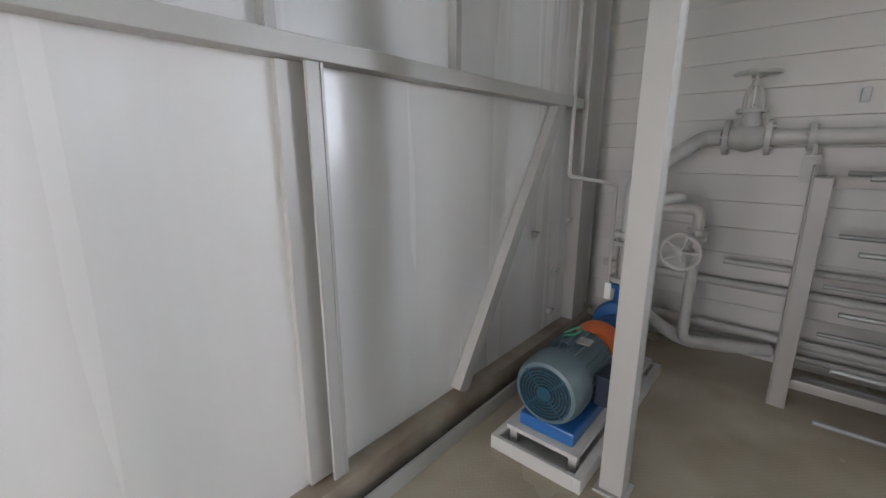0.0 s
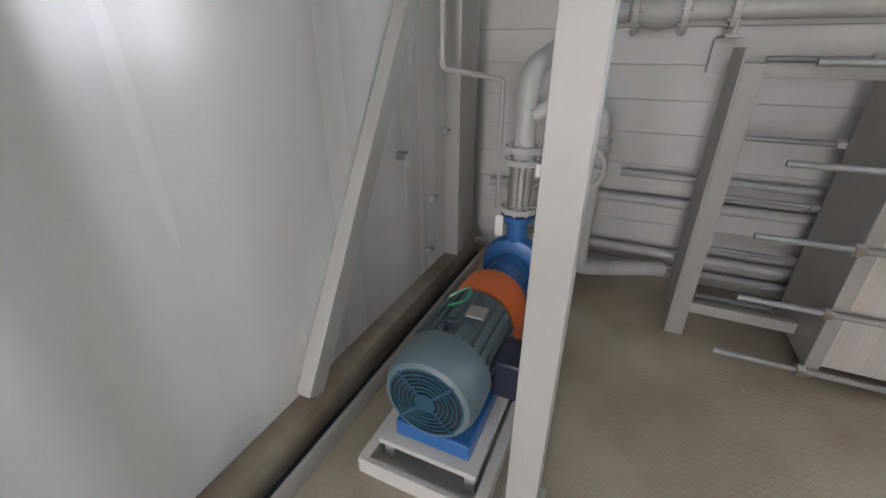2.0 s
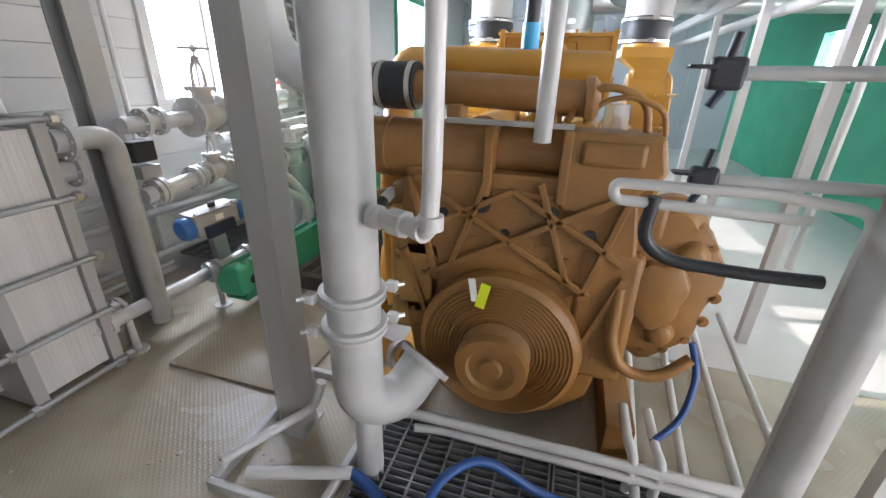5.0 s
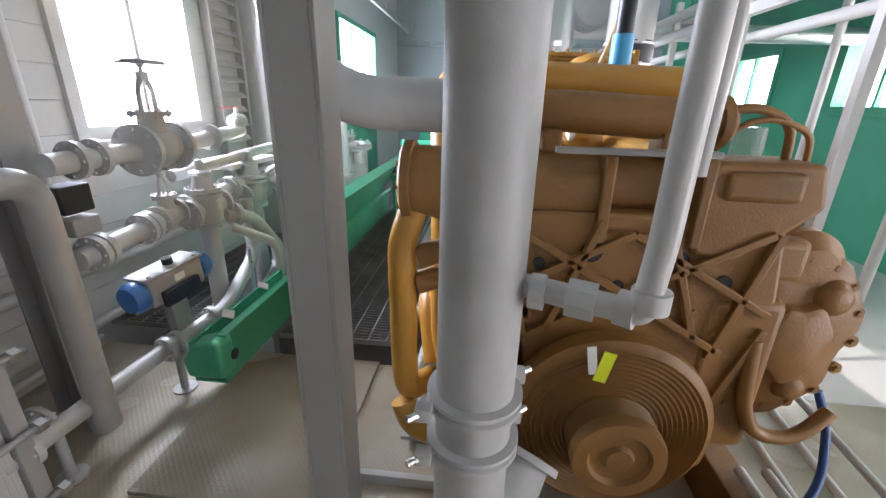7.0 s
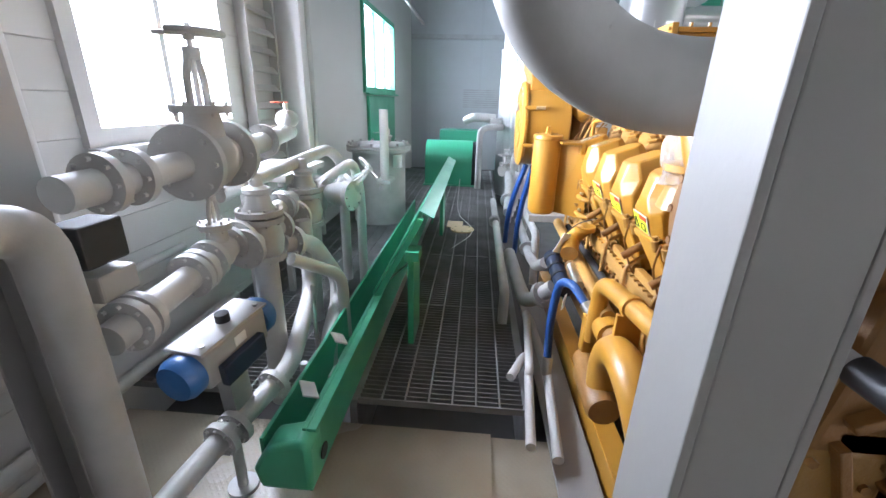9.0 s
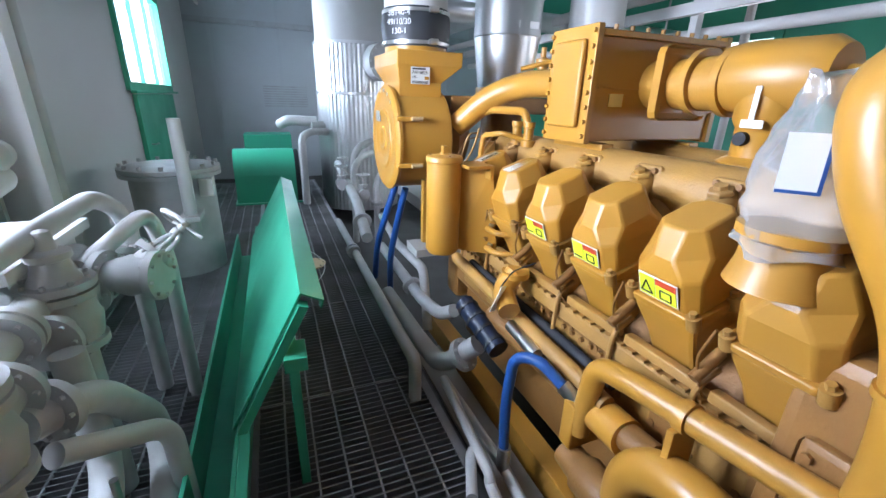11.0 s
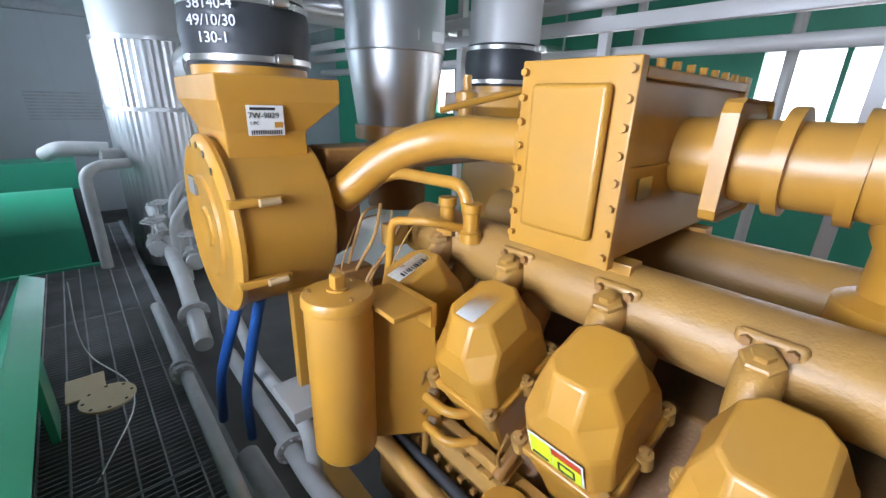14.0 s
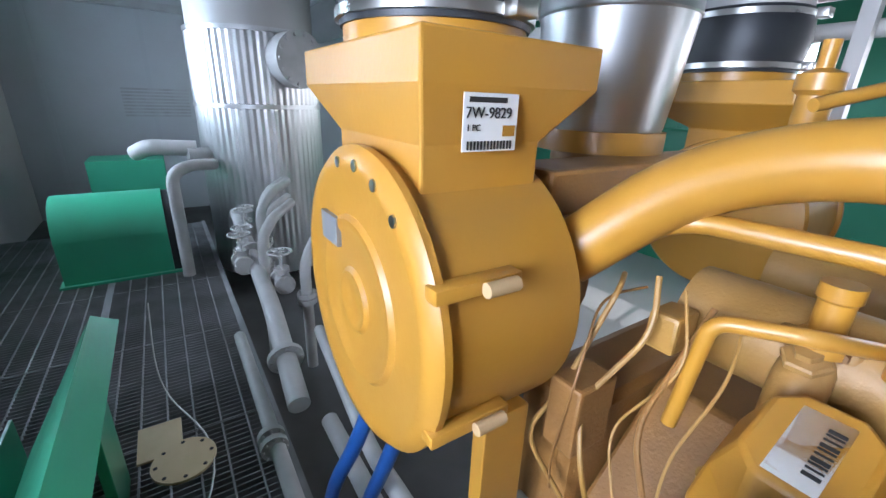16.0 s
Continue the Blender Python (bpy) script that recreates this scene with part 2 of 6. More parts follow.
def flange(parent, at, way, r, t=0.022, bolts=8, mat=PIPE):
    w = Vector(way).normalized()
    a = Vector(at)
    f = part("flange", cyl(bm_new(), a - w * t, a + w * t, r, seg=28), mat, parent)
    for k in range(bolts):
        q = w.to_track_quat("Z", "Y").to_matrix()
        p = a + q @ Vector((r * 0.82 * math.cos(k * 2 * math.pi / bolts), r * 0.82 * math.sin(k * 2 * math.pi / bolts), 0))
        part("bolt", cyl(bm_new(), p - w * (t + 0.012), p + w * (t + 0.012), max(r * 0.08, 0.005), seg=6), mat, f)
    return f


def handwheel(parent, at, way, r, mat=PIPE):
    q = Vector(way).to_track_quat("Z", "Y").to_matrix()
    bm = bm_new()
    ring = [Vector(at) + q @ Vector((r * math.cos(a), r * math.sin(a), 0)) for a in (2 * math.pi * k / 24 for k in range(25))]
    tube(bm, ring, r * 0.1, 0.0, 8)
    for k in range(5):
        a = 2 * math.pi * k / 5
        cyl(bm, at, Vector(at) + q @ Vector((r * math.cos(a), r * math.sin(a), 0)), r * 0.07, seg=8)
    cyl(bm, Vector(at) - q @ Vector((0, 0, 0.02)), Vector(at) + q @ Vector((0, 0, 0.02)), r * 0.18, seg=12)
    return part("handwheel", bm, mat, parent)


def gate_valve(name, at, way, r, rise, wheel, mat, label, up=(0, 0, 1)):
    """A gate valve on a pipe: body, two flanges, bonnet, yoke, stem and handwheel."""
    a, w, u = Vector(at), Vector(way).normalized(), Vector(up).normalized()
    v = thing(name, at, label, "valve")
    bm = bm_new()
    lathe(bm, a - w * r * 1.5, w, [(r * 0.85, 0), (r * 1.1, r * 0.8), (r * 1.3, r * 1.5), (r * 1.1, r * 2.2), (r * 0.85, r * 3)], 20)
    cyl(bm, a, a + u * rise * 0.42, r * 0.95, r * 0.7, 18)
    part("valve_body", bm, mat, v)
    flange(v, a - w * r * 1.55, w, r * 1.55, 0.014, 8, mat)
    flange(v, a + w * r * 1.55, w, r * 1.55, 0.014, 8, mat)
    flange(v, a + u * rise * 0.42, u, r * 1.2, 0.012, 6, mat)
    bm = bm_new()
    side = w * r * 0.5
    for s in (side, -side):
        tube(bm, [a + u * rise * 0.42 + s * 1.3, a + u * rise * 0.7 + s * 1.2, a + u * rise * 0.86 + s * 0.3], r * 0.16, 0.03, 8)
    cyl(bm, a + u * rise * 0.8, a + u * rise * 0.9, r * 0.35, seg=12)
    part("yoke", bm, mat, v)
    part("stem", cyl(bm_new(), a + u * rise * 0.4, a + u * rise * 1.08, r * 0.12, seg=10), STEEL, v)
    handwheel(v, a + u * rise, u, wheel, mat)
    return v


def run(name, points, r, mat, label, fillet=0.1, flanges=(), category="pipe", seg=16, hangers=()):
    """A run of pipe with its flanges: (place, direction) pairs."""
    p = thing(name, points[0], label, category)
    part("pipe_body", tube(bm_new(), points, r, fillet, seg), mat, p)
    for at, way in flanges:
        flange(p, at, way, r * 1.75, 0.014, 8, mat)
    for x in hangers:
        part("hanger_rod", cyl(bm_new(), (x, points[0][1], points[0][2]), (x, points[0][1], TOP), 0.008, seg=8), GALV, p)
    return p


# ---- the room ----
X0, X1, Y0, Y1, TOP = -1.36, 11.6, -3.0, 3.6, 4.6


def wall_with_holes(bm, axis, face, back, lo, hi, z0, z1, holes):
    """A wall across lo..hi with rectangular openings (a, b, za, zb), sorted along it."""
    def put(a, b, za, zb):
        if b - a > 1e-4 and zb - za > 1e-4:
            if axis == "y":
                box(bm, a, b, min(face, back), max(face, back), za, zb)
            else:
                box(bm, min(face, back), max(face, back), a, b, za, zb)
    at = lo
    for a, b, za, zb in holes:
        put(at, a, z0, z1), put(a, b, z0, za), put(a, b, zb, z1)
        at = b
    put(at, hi, z0, z1)
    return bm


floor = structure("floor", box(bm_new(), -1.7, 2.12, Y0 - 0.2, Y1 + 0.2, -0.06, 0.0), FLOOR, "dirty tan painted chequer plate steel floor", "floor")
N_WIN = (2.3, 3.4, 1.34, 2.7)
N_WIN2 = (7.0, 9.2, 1.65, 2.8)
wall_north = structure("wall_north", wall_with_holes(bm_new(), "y", Y1 + 0.02, Y1 + 0.2, -1.7, X1 + 0.2, -0.3, TOP, [N_WIN, N_WIN2]), WHITE, "white painted wall with horizontal siding", "wall")
S_WINS = [(2.3, 3.5, 1.60, 2.36), (4.6, 5.8, 1.60, 2.36), (7.0, 8.2, 1.60, 2.36)]
wall_south = structure("wall_south", wall_with_holes(bm_new(), "y", Y0, Y0 - 0.18, -1.7, X1 + 0.2, -0.3, TOP, [(-1.1, 0.3, 0.0, 2.25)] + S_WINS), GREENW, "green painted steel wall with windows", "wall")
wall_west = structure("wall_west", box(bm_new(), -1.7, X0, Y0, Y1 + 0.02, -0.06, TOP), WALLP, "glossy light grey painted steel panel wall", "wall")
wall_east = structure("wall_east", box(bm_new(), X1, X1 + 0.2, Y0, Y1 + 0.02, -0.3, TOP), EASTW, "dull grey steel end wall", "wall")
ceiling = structure("ceiling", box(bm_new(), -1.7, X1 + 0.2, Y0 - 0.2, Y1 + 0.2, TOP, TOP + 0.1), EASTW, "grey sheet metal ceiling", "ceiling")
pit = structure("floor_under_grating", box(bm_new(), 2.12, X1, Y0, Y1 + 0.02, -0.3, -0.2), PIT, "dark oily concrete under the grating", "floor")
south_floor = structure("floor_south", box(bm_new(), 2.124, X1, Y0, 0.0, -0.2, 0.0), WHITE, "pale painted floor behind the engine", "floor")
ground = structure("ground", box(bm_new(), -200, 200, -200, 200, -0.45, -0.35), PIT, "bare ground outside", "ground")


def siding(face, lo, hi, holes):
    pitch, z = 0.19, 0.0
    while z < TOP - 0.1:
        spans, at = [], lo
        for a, b, za, zb in holes:
            if z + pitch > za and z < zb:
                spans.append((at, a)), spans.append((b, hi))
                break
        else:
            spans.append((lo, hi))
        for a, b in spans:
            bm = bm_new()
            loop = [(face, z + 0.001), (face - 0.007, z + 0.006), (face - 0.006, z + pitch * 0.55), (face - 0.004, z + pitch - 0.001), (face, z + pitch - 0.001)]
            loft(bm, [[(x, y, zz) for y, zz in loop] for x in (a, b)])
            part("plank", bm, WHITE, wall_north)
        z += pitch


siding(Y1 + 0.018, X0, 3.75, [N_WIN])


def window(name, a, b, za, zb, y, inward, mat, mullions, label):
    """Frame, sill, mullions and panes in a wall that runs along x."""
    w = thing(name, (a, y, za), label, "window", "", "structure")
    bm = bm_new()
    for q in ((a - 0.05, a + 0.03, za - 0.05, zb + 0.05), (b - 0.03, b + 0.05, za - 0.05, zb + 0.05)):
        box(bm, q[0], q[1], y - 0.05, y + 0.05, q[2], q[3])
    for q in ((za - 0.05, za + 0.03), (zb - 0.03, zb + 0.05)):
        box(bm, a + 0.03, b - 0.03, y - 0.048, y + 0.048, q[0], q[1])
    part("window_frame", bm, mat, w)
    part("window_sill", box(bm_new(), a - 0.07, b + 0.07, y + inward * 0.05, y + inward * 0.11, za - 0.08, za - 0.05, 0.005), mat, w)
    step = (b - a) / (mullions + 1)
    for k in range(1, mullions + 1):
        part("mullion", box(bm_new(), a + k * step - 0.02, a + k * step + 0.02, y - 0.03, y + 0.03, za + 0.03, zb - 0.03), mat, w)
    for k in range(mullions + 1):
        g = part("pane", box(bm_new(), a + k * step + 0.021, a + (k + 1) * step - 0.021, y - 0.004, y + 0.004, za + 0.03, zb - 0.03), GLASS, w)
        g.visible_shadow = False


window("window_1", *N_WIN, Y1 + 0.03, -1, WHITE, 1, "bright white framed window in the siding wall")
window("window_2", *N_WIN2, Y1 + 0.03, -1, GREEN, 2, "green framed window with bright panes")
for k, q in enumerate(S_WINS):
    window("window_%d" % (k + 3), *q, Y0 - 0.03, 1, GREENW, 1, "bright window in the green wall")
for y in (Y1 + 60, Y0 - 60):
    structure("backdrop", box(bm_new(), -90, 100, y, y + 0.1, -0.35, 40), OUTDOORS, "overexposed white daylight outside", "backdrop")

# framing on the west panel wall
rail = solo("wall_rail", soften(box(bm_new(), X0, X0 + 0.085, -2.9, 3.02, 1.79, 1.86), 0.004), STEEL_GREY, "grey steel horizontal stiffener on the panel wall", "rail")
for y in (-2.2, -0.75, 0.81):
    bm = bm_new()
    box(bm, X0, X0 + 0.03, y - 0.10, y + 0.05, 0.16, 1.788)
    box(bm, X0 + 0.03, X0 + 0.08, y + 0.035, y + 0.05, 0.16, 1.788)
    box(bm, X0 + 0.065, X0 + 0.08, y - 0.02, y + 0.034, 0.16, 1.788)
    solo("wall_post", soften(bm, 0.003), STEEL_GREY, "grey steel upright stiffener on the panel wall", "post", "posts on the panel wall")
bm = bm_new()
p0, p1 = Vector((X0 + 0.04, 1.66, 0.155)), Vector((X0 + 0.04, 2.72, 1.83))
d = (p1 - p0).normalized()
s = Vector((0, d.z, -d.y)) * 0.045
loft(bm, [[p + s + Vector((-0.035, 0, 0)), p + s + Vector((0.035, 0, 0)), p - s + Vector((0.035, 0, 0)), p - s + Vector((-0.035, 0, 0))] for p in (p0, p1)])
solo("diagonal_brace", soften(bm, 0.004), STEEL_GREY, "grey steel diagonal brace on the panel wall", "brace")
for y in (0.7, 1.62):
    bm = bm_new()
    box(bm, X0, X0 + 0.05, y - 0.02, y + 0.02, 1.862, TOP - 0.02)
    solo("upper_post", soften(bm, 0.003), STEEL_GREY, "grey upright seam strip above the rail", "post", "upper wall strips")
bm = bm_new()
box(bm, X0, X0 + 0.10, -2.95, 3.5, 0.0, 0.15, 0.004)
solo("floor_curb", bm, RUSTY, "dirty rust-stained steel curb at the wall foot", "curb")
bm = bm_new()
box(bm, X0 + 0.17, X0 + 0.19, -2.95, 3.45, 0.0, 0.085, 0.003)
# Matte black strip filling the gap between curb and channel.
solo("channel_bed", box(bm_new(), X0 + 0.10, X0 + 0.17, -2.95, 3.45, 0.001, 0.01), DARK, "black drain bed along the curb", "channel")
solo("floor_channel", bm, STEEL_GREY, "pale steel drain channel along the wall", "channel")
bm = bm_new()
box(bm, X0, X0 + 0.1, 3.06, 3.3, 0.152, TOP - 0.02, 0.006)
solo("corner_post", bm, GREY, "grey steel post in the room corner", "post")
for y, z in ((3.02, 0.98), (2.85, 0.62), (2.5, 0.95), (2.8, 0.3)):
    bm = bm_new()
    box(bm, X0, X0 + 0.035, y - 0.012, y + 0.012, z - 0.03, z + 0.01, 0.002)
    box(bm, X0 + 0.03, X0 + 0.05, y - 0.022, y + 0.022, z - 0.004, z + 0.01, 0.002)
    solo("wall_clip", bm, GALV, "small steel clip on the panel wall", "clip", "wall clips")
run("conduit", [(-1.28, 2.86, 3.2), (-1.28, 2.86, 1.32), (-1.03, 3.12, 1.26), (-1.03, 3.16, 0.5)], 0.014, WHITE, "thin white conduit bent down the corner", 0.03)
solo("small_pipe_end", cyl(bm_new(), (X0 + 0.1, 3.42, 0.12), (X0 + 0.2, 3.40, 0.12), 0.025), STEEL, "bright cut steel pipe end by the curb", "pipe")


# ---- columns ----
def column(at, w, top, label):
    x, y = at
    c = thing("steel_column", (x, y, 0), label, "column", "steel columns")
    bm = bm_new()
    box(bm, x - w, x + w, y - w, y - w + 0.012, 0.014, top)
    box(bm, x - w, x + w, y + w - 0.012, y + w, 0.014, top)
    box(bm, x - 0.012, x + 0.012, y - w + 0.012, y + w - 0.012, 0.014, top)
    box(bm, x + w - 0.012, x + w - 0.001, y - w + 0.012, y + w - 0.012, 0.014, top)
    box(bm, x - w + 0.001, x - w + 0.012, y - w + 0.012, y + w - 0.012, 0.014, top)
    part("shaft", soften(bm, 0.0025), STEEL_GREY, c)
    part("base_plate", box(bm_new(), x - w - 0.02, x + w + 0.02, y - w - 0.02, y + w + 0.02, 0.0, 0.013), STEEL_GREY, c)
    return c


column((-0.44, 1.69), 0.05, TOP, "light grey painted square steel column")
column((0.97, 1.615), 0.062, TOP, "light grey painted square steel column")


# ---- pump set at the wall ----
def pump_set():
    p = thing("pump_set", (-0.78, 2.1, 0), "blue pump with grey-blue electric motor and orange coupling guard", "pump")
    bm = bm_new()
    for q in ((-1.02, -0.98, 1.55, 2.9), (-0.58, -0.54, 1.55, 2.9)):
        box(bm, q[0], q[1], q[2], q[3], 0.0, 0.075, 0.003)
    box(bm, -0.98, -0.58, 1.55, 1.57, 0.0, 0.075)
    box(bm, -0.98, -0.58, 2.88, 2.9, 0.0, 0.075)
    box(bm, -0.98, -0.58, 1.57, 2.88, 0.0, 0.015)
    part("drip_tray", bm, WHITE, p, "pale dirty steel skid frame")
    bm = bm_new()
    box(bm, -0.97, -0.59, 1.62, 2.85, 0.10, 0.125, 0.004)
    for x in (-0.94, -0.62):
        for y in (1.66, 2.8):
            box(bm, x - 0.02, x + 0.02, y - 0.02, y + 0.02, 0.015, 0.10)
    part("base_plate", bm, WHITE, p)
    part("motor_base", soften(box(bm_new(), -0.92, -0.63, 1.66, 2.15, 0.126, 0.2), 0.01), BLUE, p)
    c, r = (-0.78, 0.37), 0.17
    part("fan_cover", lathe(bm_new(), (c[0], 1.80, c[1]), (0, -1, 0), [(r, 0), (r * 1.01, 0.08), (r * 0.98, 0.13), (r * 0.9, 0.16), (r * 0.8, 0.168), (r * 0.78, 0.16)], 40), MOTOR, p)
    bm = bm_new()
    cyl(bm, (c[0], 1.645, c[1]), (c[0], 1.638, c[1]), r * 0.8, seg=36)
    part("fan_back", bm, DARK, p)
    bm = bm_new()
    for k in range(1, 7):
        rr = r * (0.2 + 0.095 * k)
        ring = [(c[0] + rr * math.cos(a), 1.632, c[1] + rr * math.sin(a)) for a in (2 * math.pi * j / 36 for j in range(37))]
        tube(bm, ring, 0.004, 0, 6)
    for j in range(4):
        a = math.pi / 4 + j * math.pi / 2
        box(bm, 0, r * 0.82, -0.003, 0.003, -0.005, 0.005, m=Matrix.Translation((c[0], 1.632, c[1])) @ Matrix.Rotation(-a, 4, "Y"))
    cyl(bm, (c[0], 1.638, c[1]), (c[0], 1.627, c[1]), r * 0.22, seg=24)
    part("fan_grille", bm, TEAL, p, "blue slotted fan grille")
    part("motor_body", cyl(bm_new(), (c[0], 1.80, c[1]), (c[0], 2.12, c[1]), r * 0.9, seg=40), MOTOR, p)
    for k in range(22):
        a = math.radians(-60 + k * 300 / 21)
        bm = bm_new()
        box(bm, r * 0.88, r * 1.0, 1.81, 2.1, -0.0035, 0.0035, m=Matrix.Translation((c[0], 0, c[1])) @ Matrix.Rotation(-a, 4, "Y"))
        part("cooling_fin", bm, MOTOR, p)
    part("terminal_box", soften(box(bm_new(), -0.62, -0.5, 1.84, 2.0, 0.28, 0.44), 0.012), NAVY, p, "dark navy terminal box")
    part("lifting_eye", tube(bm_new(), [(c[0] - 0.02, 1.83, c[1] + 0.165), (c[0] - 0.02, 1.83, c[1] + 0.2), (c[0] + 0.02, 1.83, c[1] + 0.2), (c[0] + 0.02, 1.83, c[1] + 0.165)], 0.007, 0.015, 8), NAVY, p)
    part("rating_plate", box(bm_new(), c[0] + 0.02, c[0] + 0.09, 1.92, 1.99, c[1] + 0.163, c[1] + 0.172), GREY, p, "grey metal rating plate")
    part("earth_lead", tube(bm_new(), [(c[0] - 0.1, 2.05, c[1] + 0.14), (c[0] - 0.02, 2.09, c[1] + 0.19), (c[0], 2.0, c[1] + 0.18), (c[0] - 0.06, 1.95, c[1] + 0.17)], 0.005, 0.03, 8), GREEN, p, "green earth wire")
    bm = bm_new()
    half = [(-0.15, 0.14), (-0.155, 0.34)] + [(0.155 * math.cos(a), 0.36 + 0.155 * math.sin(a)) for a in (math.pi - k * math.pi / 14 for k in range(15))] + [(0.15, 0.14)]
    loft(bm, [[(c[0] + u, y, z) for u, z in half] for y in (2.14, 2.34)])
    part("coupling_guard", soften(bm, 0.006, flats=False), ORANGE, p, "bright orange coupling guard")
    part("bearing_housing", lathe(bm_new(), (c[0], 2.35, c[1]), (0, 1, 0), [(0.05, 0), (0.07, 0.02), (0.075, 0.12), (0.1, 0.15), (0.1, 0.25), (0.085, 0.28)], 24), BLUE, p)
    part("volute", lathe(bm_new(), (c[0], 2.62, c[1]), (0, 1, 0), [(0.09, 0), (0.16, 0.02), (0.175, 0.06), (0.16, 0.11), (0.1, 0.14), (0.07, 0.2)], 32), BLUE, p)
    part("pump_pedestal", soften(box(bm_new(), -0.87, -0.69, 2.38, 2.75, 0.126, 0.3), 0.01), BLUE, p)
    part("discharge_neck", cyl(bm_new(), (c[0], 2.69, 0.5), (c[0], 2.69, 0.64), 0.055, 0.05), BLUE, p)
    flange(p, (c[0], 2.69, 0.65), (0, 0, 1), 0.085, 0.01, 8, BLUE)
    return p


pump_set()
r = run("discharge_pipe", [(-0.78, 2.69, 0.67), (-0.78, 2.69, 1.33), (-0.74, 2.98, 1.40), (-0.55, 3.3, 1.58), (-0.45, 3.3, 1.58)], 0.05, PIPE, "grey painted discharge pipe with flexible steel joint", 0.1, [((-0.78, 2.69, 0.69), (0, 0, 1)), ((-0.78, 2.69, 0.93), (0, 0, 1)), ((-0.78, 2.69, 0.99), (0, 0, 1))])
part("pressure_hose", tube(bm_new(), [(-0.74, 2.66, 1.14), (-0.66, 2.68, 1.2), (-0.58, 2.8, 1.22), (-0.58, 3.0, 1.2)], 0.035, 0.06), PIPE, r)
bm = bm_new()
for k in range(12):
    a = k * math.pi / 6
    cyl(bm, (-0.78 + 0.056 * math.cos(a), 2.69 + 0.056 * math.sin(a), 0.7), (-0.78 + 0.056 * math.cos(a), 2.69 + 0.056 * math.sin(a), 0.92), 0.006, seg=6)
part("braided_joint", bm, STEEL, r, "braided steel flexible joint")
part("tag", box(bm_new(), -0.70, -0.655, 2.62, 2.624, 0.88, 0.94), PAPER, r, "small white paper tag")
solo("hanging_tag", box(bm_new(), -0.88, -0.84, 2.63, 2.634, 0.55, 0.66), PAPER, "white paper tag hanging on the pump", "tag")
r = run("suction_pipe", [(-0.78, 2.82, 0.37), (-0.78, 3.1, 0.37), (-0.5, 3.2, 0.16), (0.0, 3.42, 0.16)], 0.045, PIPE, "grey pipe bending down to the floor behind the pump", 0.12)
r = run("branch_pipe", [(-0.85, 3.1, 1.12), (-0.6, 3.12, 1.12), (-0.48, 3.12, 1.12), (-0.48, 3.12, 0.2), (-0.2, 3.4, 0.15)], 0.035, PIPE, "grey branch pipe with a red-spoked valve", 0.07, [((-0.48, 3.12, 0.98), (0, 0, 1)), ((-0.48, 3.12, 0.93), (0, 0, 1))])
handwheel(r, (-0.54, 2.99, 0.85), (0, -1, 0), 0.115, WHITE)
part("wheel_stem", cyl(bm_new(), (-0.54, 2.99, 0.85), (-0.48, 3.1, 0.85), 0.015), STEEL, r)

# ---- pipes on the north wall ----
gate_valve("gate_valve", (-0.31, 3.3, 1.58), (1, 0, 0), 0.07, 0.38, 0.115, PIPE, "grey gate valve with a handwheel on the wall pipe")
run("wall_pipe", [(-0.2, 3.3, 1.58), (1.1, 3.3, 1.58), (1.12, 3.3, 1.2)], 0.047, PIPE, "grey painted pipe along the siding wall", 0.12, [((0.0, 3.3, 1.58), (1, 0, 0))])
bm = bm_new()
box(bm, -0.02, 0.06, 3.25, 3.58, 1.46, 1.475, 0.002)
cyl(bm, (0.02, 3.3, 1.475), (0.02, 3.3, 1.535), 0.014)
box(bm, -0.03, 0.07, 3.5, 3.58, 1.3, 1.46)
solo("pipe_bracket", bm, PIPE, "grey steel bracket under the wall pipe", "bracket")
for z, x0, x1, rr in ((0.72, -0.35, 2.6, 0.022), (0.56, -1.2, 2.9, 0.03), (0.22, -1.1, 3.0, 0.03), (0.12, -1.0, 2.0, 0.022)):
    run("low_wall_pipe", [(x0, 3.52, z), (x1, 3.52, z)], rr, PIPE, "grey pipe running low along the siding wall")
solo("wall_socket", soften(box(bm_new(), 0.18, 0.22, 3.55, 3.585, 1.78, 1.86), 0.004), GALV, "small grey box on the siding wall", "box")
for x in (1.22, 1.98):
    run("vertical_conduit", [(x, 3.55, 0.2), (x, 3.55, TOP - 0.02)], 0.018, WHITE, "thin white upright pipe on the wall")


